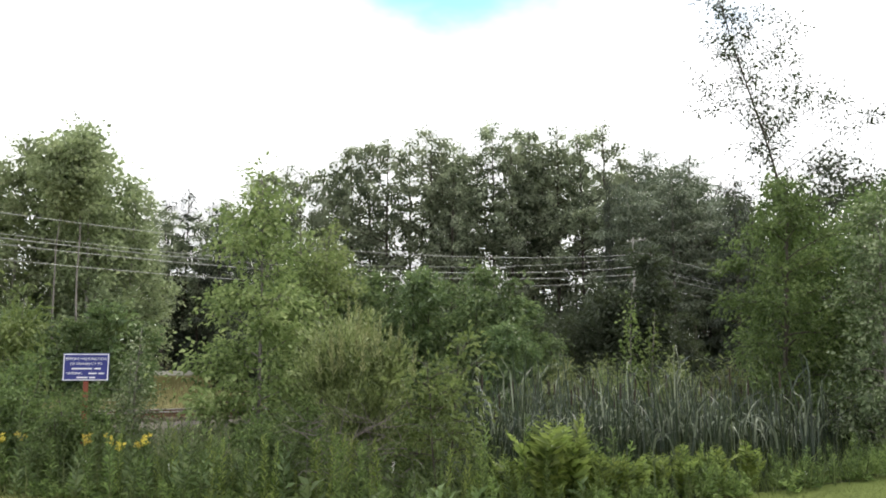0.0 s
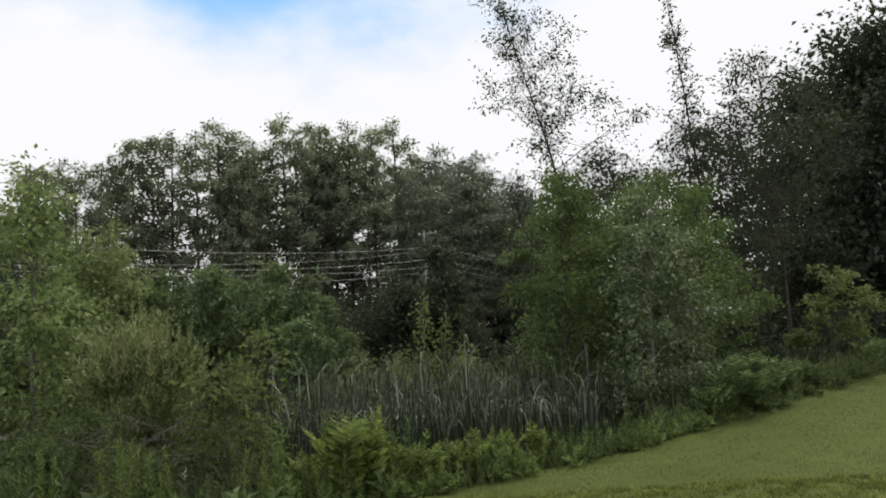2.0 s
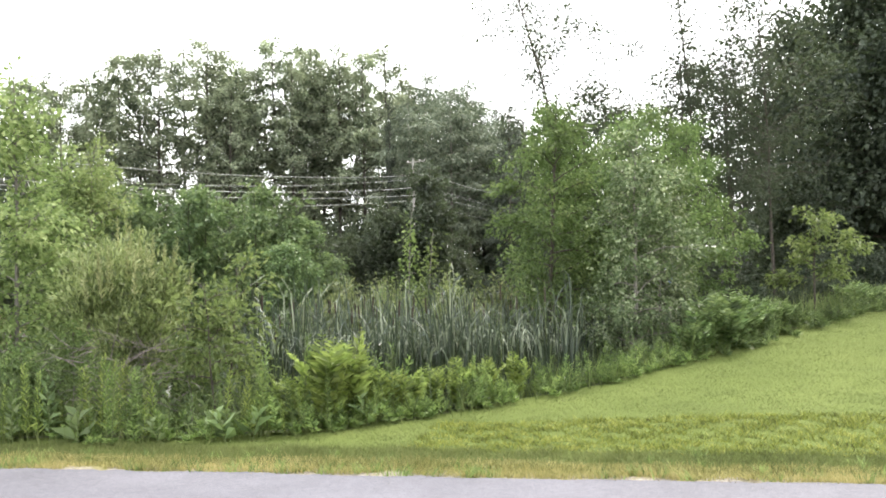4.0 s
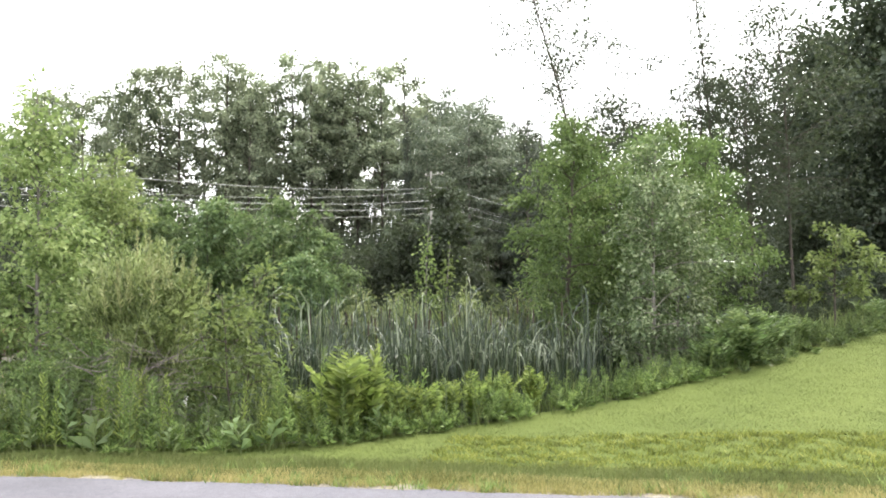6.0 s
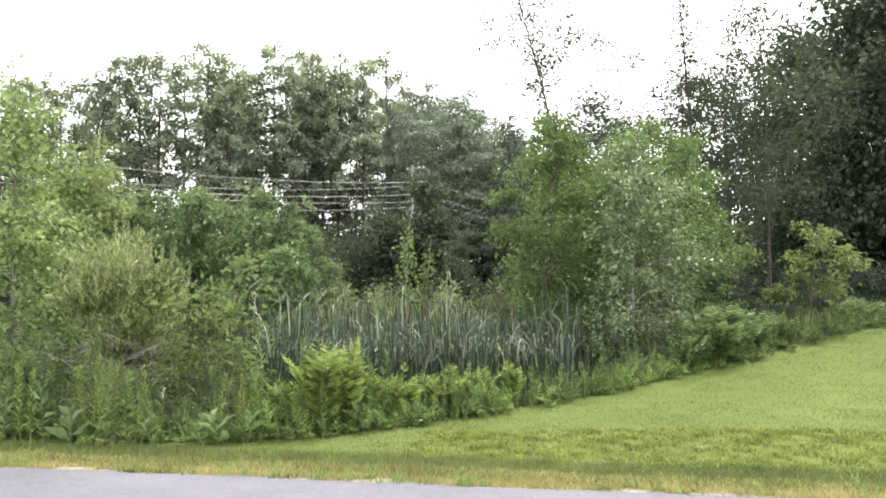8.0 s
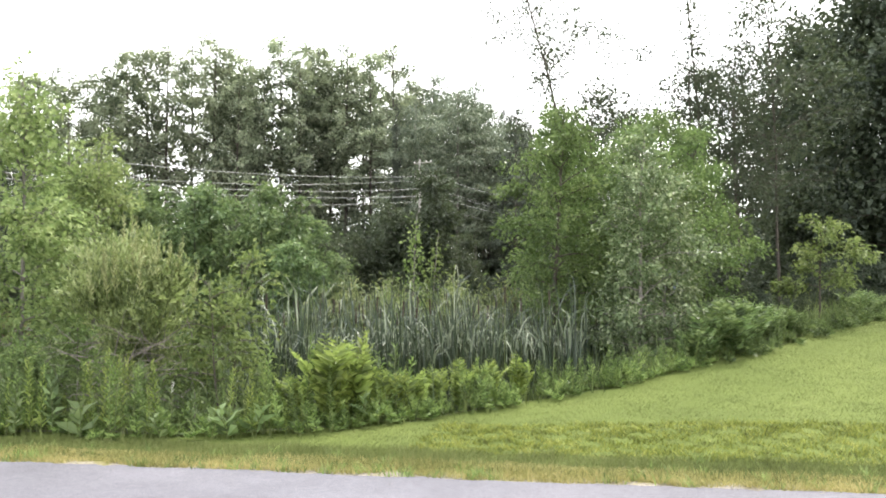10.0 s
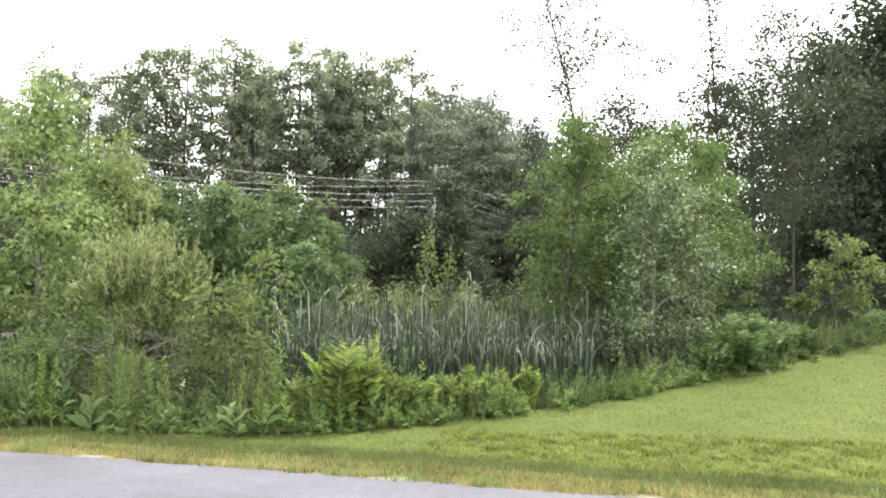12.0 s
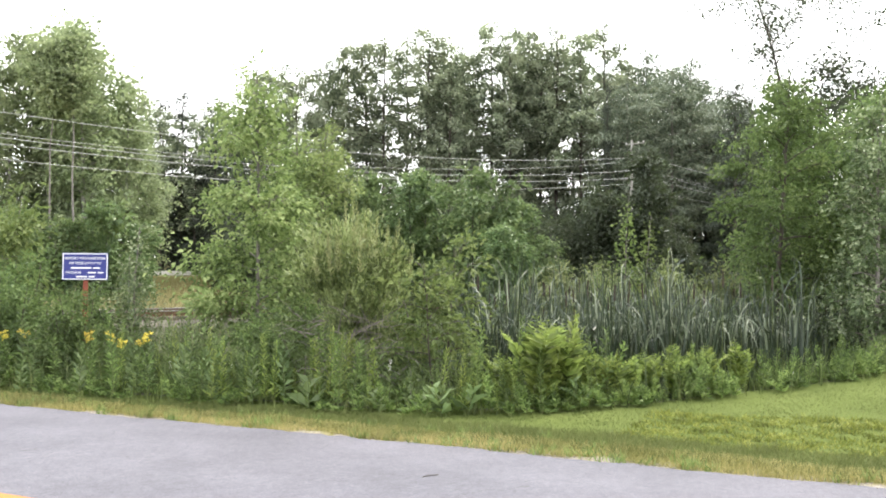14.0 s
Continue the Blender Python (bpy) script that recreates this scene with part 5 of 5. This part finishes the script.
goldrods = [forb(400 + k, 0.85 + 0.12 * k, (LEAF_WEED, LEAF_FORB, LEAF_WEED)[k]) for k in range(3)]
blooming = forb(410, 0.72, LEAF_FORB, bloom=GOLD, name="goldenrod", spray=0.101)
milk = [forb(420 + k, 0.62 + 0.1 * k, LEAF_MILKWEED, n=20, leaf=0.19, ratio=0.42, name="milkweed", up=0.8) for k in range(2)]
dock = forb(430, 0.30, LEAF_MILKWEED, n=7, leaf=0.30, ratio=0.4, name="burdock", up=0.6)
spikes = [forb(440 + k, 1.0 + 0.1 * k, (LEAF_FERN, LEAF_FORB)[k], n=70, leaf=0.12, ratio=0.2, name="tall_weed", up=0.9) for k in range(2)]
rng = np.random.default_rng(21)


def sow(kinds, n, s0, s1, b0, b1, label, cat, group, lo_=0.8, hi_=1.15):
    done = 0
    hubs = [(rng.uniform(s0, s1), rng.uniform(b0, b1), rng.uniform(0.7, 1.1)) for _ in range(max(3, n // 8))]
    while done < n:
        hub = hubs[rng.integers(len(hubs))]
        loose = done % 4 == 0
        s = rng.uniform(s0, s1) if loose else min(s1, max(s0, hub[0] + rng.normal(0, 0.22)))
        nn = float(np.interp(s, EDGE_S, EDGE_N)) + (rng.uniform(b0, b1) if loose else max(b0, hub[1] + rng.normal(0, 0.16)))
        p = along(s, nn)
        k = kinds[done % len(kinds)]
        if "label" in k:
            again(k, p.x, p.y, rng.uniform(lo_, hi_) * hub[2], rng.uniform(0, 6.28), tip=rng.normal(0, 0.07))
        else:
            stand(k, p.x, p.y, label, cat, group, rz=rng.uniform(0, 6.28))
        done += 1


sow(goldrods, 150, -15.5, -2.6, 0.15, 2.2, "leafy green goldenrod weed in the roadside growth", "weed", "roadside weeds", 0.35, 1.15)
sow(goldrods, 45, -2.6, 1.6, 0.15, 1.2, "leafy green goldenrod weed", "weed", "roadside weeds", 0.4, 0.65)
sow(spikes, 70, -9.5, -3.0, 0.12, 1.2, "tall feathery yellow green weed", "weed", "tall weeds", 0.35, 1.0)
sow(milk, 34, -13, -3.2, 0.15, 1.0, "broad leaved pale green milkweed", "milkweed", "milkweeds")
for x, y, sc in ((-3.05, 11.25, 0.95), (-2.85, 11.15, 0.85), (-2.35, 10.95, 0.8), (-3.3, 11.3, 1.0), (-3.95, 11.75, 1.0), (-4.15, 11.8, 1.05), (-0.4, 10.75, 0.7)):
    again(milk[0], x, y, sc, x * 7)
for x, y, sc in ((-0.62, 10.75, 0.95), (-0.78, 10.8, 1.05), (-0.95, 10.85, 0.9), (-0.7, 10.95, 1.0), (-1.5, 10.95, 0.85), (-1.62, 10.9, 0.95), (-1.9, 11.0, 0.7), (-2.2, 11.1, 0.9)):
    again(spikes[0], x - 0.55, y + 0.05, sc, x * 9)
    again(spikes[1], x - 0.62, y + 0.16, sc * 0.88, x * 5)
sow([dock], 14, -6.5, -1.0, 0.1, 0.5, "low burdock with wide leaves", "burdock", "burdocks")
stand(blooming, -4.62, 11.75, "goldenrod with yellow bloom", "goldenrod", "goldenrods in bloom")
for x, y, sc in ((-4.36, 11.7, 0.9), (-4.02, 11.6, 0.95), (-3.86, 11.65, 1.0), (-5.9, 12.6, 1.0), (-6.2, 12.7, 0.95), (-4.5, 11.9, 1.0)):
    again(blooming, x, y, sc, x * 5)


# ---- the joined rest of the roadside growth ----
def weed_mass(name, n, s0, s1, b0, b1, h, leaf, ratio, up, mat, seed, label):
    r = np.random.default_rng(seed)
    s = r.uniform(s0, s1, n)
    nn = np.interp(s, EDGE_S, EDGE_N) + r.uniform(b0, b1, n)
    keep = np.sin(s * 2.7 + seed) * np.sin(nn * 3.1 + s * 0.8) + 0.5 * np.sin(s * 6.3 + nn) > -0.45
    bx, by = s * ROAD_D[0] + (nn + ROAD_C) * ROAD_N[0], s * ROAD_D[1] + (nn + ROAD_C) * ROAD_N[1]
    keep &= np.hypot(bx + 0.95, by - 11.4) > 0.75
    s, nn = s[keep], nn[keep]
    n = len(s)
    c = nn + ROAD_C
    x, y = s * ROAD_D[0] + c * ROAD_N[0], s * ROAD_D[1] + c * ROAD_N[1]
    z = land(x, y)
    hs = r.uniform(*h, n) * (0.7 + 0.3 * np.sin(x * 1.3 + 0.7) * np.sin(y * 1.9 + 1) + 0.3 * np.sin(s * 4.1 + nn * 2))
    k = 34
    q = np.linspace(0.12, 1.0, k)[None, :]
    tip = r.normal(0, 0.12, (n, 2))
    P = np.stack([x[:, None] + tip[:, :1] * q ** 1.5, y[:, None] + tip[:, 1:] * q ** 1.5, z[:, None] + hs[:, None] * q], -1)
    az = np.arange(k)[None, :] * 2.399 + r.uniform(0, 6.28, n)[:, None]
    D = np.stack([np.cos(az), np.sin(az), np.full_like(az, up) + 0.7 * q ** 3 * np.ones_like(az)], -1) + r.normal(0, 0.2, (n, k, 3))
    L = leaf * (1.25 - 0.6 * q) * r.uniform(0.7, 1.2, (n, k))
    v, f = leaf_arrays(r, P.reshape(-1, 3), D.reshape(-1, 3), L.ravel(), ratio, 0.1)
    return tagged(raw(name, v, f, mat), label, "weeds", kind="stuff")


weed_mass("weed_growth", 900, -15.5, -2.8, 0.5, 3.2, (0.6, 1.15), 0.13, 0.26, 0.5, LEAF_WEED, 31, "dense leafy weeds behind the road's verge")
weed_mass("weed_fringe", 420, -15.5, 2.0, 0.05, 0.8, (0.12, 0.42), 0.11, 0.34, 0.5, LEAF_FORB, 32, "low leafy weeds fringing the mown strip")
weed_mass("feathery_growth", 260, -3.2, 1.4, 0.2, 1.3, (0.25, 0.62), 0.10, 0.26, 0.8, LEAF_FORB, 33, "yellow green leafy growth beside the marsh")
weed_mass("lawn_edge_growth", 520, 2.2, 10.0, -0.45, 1.3, (0.2, 0.5), 0.12, 0.32, 0.5, LEAF_WEED, 35, "leafy green growth spilling onto the lawn's edge")
weed_mass("bank_growth", 340, 1.2, 9.0, 1.4, 3.4, (0.2, 0.55), 0.12, 0.3, 0.5, LEAF_WEED, 34, "leafy green growth along the far lawn")


# ---- small things ----
daisy = forb(450, 0.5, LEAF_FORB, n=14, leaf=0.07, ratio=0.3, bloom=PAPER_WHITE, spray=0.02, name="white_wildflower", up=0.6)
stand(daisy, -0.55, 10.55, "white wildflower among the roadside weeds", "wildflower", "white wildflowers")
for x, y, sc in ((-3.55, 11.9, 0.8), (-2.9, 11.8, 0.85), (4.9, 12.0, 0.4), (-5.0, 12.3, 0.8)):
    again(daisy, x, y, sc, x * 3)


def build_gravel():
    r = np.random.default_rng(77)
    n = 900
    s, nn = r.uniform(-9, 11, n), np.abs(r.normal(0.05, 0.10, n)) - 0.04
    keep = np.sin(s * 1.9) + 0.6 * np.sin(s * 4.3 + 1) > -0.2
    s, nn = s[keep], nn[keep]
    k = len(s)
    c = nn + ROAD_C
    P = np.stack([s * ROAD_D[0] + c * ROAD_N[0], s * ROAD_D[1] + c * ROAD_N[1], np.where(nn < 0.03, 0.012, land(s * ROAD_D[0] + c * ROAD_N[0], s * ROAD_D[1] + c * ROAD_N[1]) + 0.004)], -1)
    oct_ = np.array([(1, 0, 0), (0, 1, 0), (-1, 0, 0), (0, -1, 0), (0, 0, 0.7), (0, 0, -0.5)], float)
    tri = np.array([(0, 1, 4), (1, 2, 4), (2, 3, 4), (3, 0, 4), (1, 0, 5), (2, 1, 5), (3, 2, 5), (0, 3, 5)])
    v = P[:, None] + oct_[None] * (r.uniform(0.003, 0.012, (k, 1, 1))) * r.uniform(0.7, 1.3, (k, 6, 1))
    f = np.arange(k)[:, None, None] * 6 + tri[None]
    return tagged(raw("gravel", v.reshape(-1, 3), f.reshape(-1, 3), PEBBLE), "scattered small stones along the road's edge", "gravel", kind="stuff")


build_gravel()
tb = Tubes()
tb.add([(-0.06, -0.03, 0.0), (-0.02, 0.0, 0.006), (0.03, 0.02, 0.005), (0.07, 0.06, 0.002)], [0.003, 0.004, 0.004, 0.002], 6)
stick = tb.make("fallen_stick", BARK_DARK, None)
stick.location = along(-3.0, -1.24, 0.024)
tagged(stick, "short dark stick lying on the asphalt", "stick")
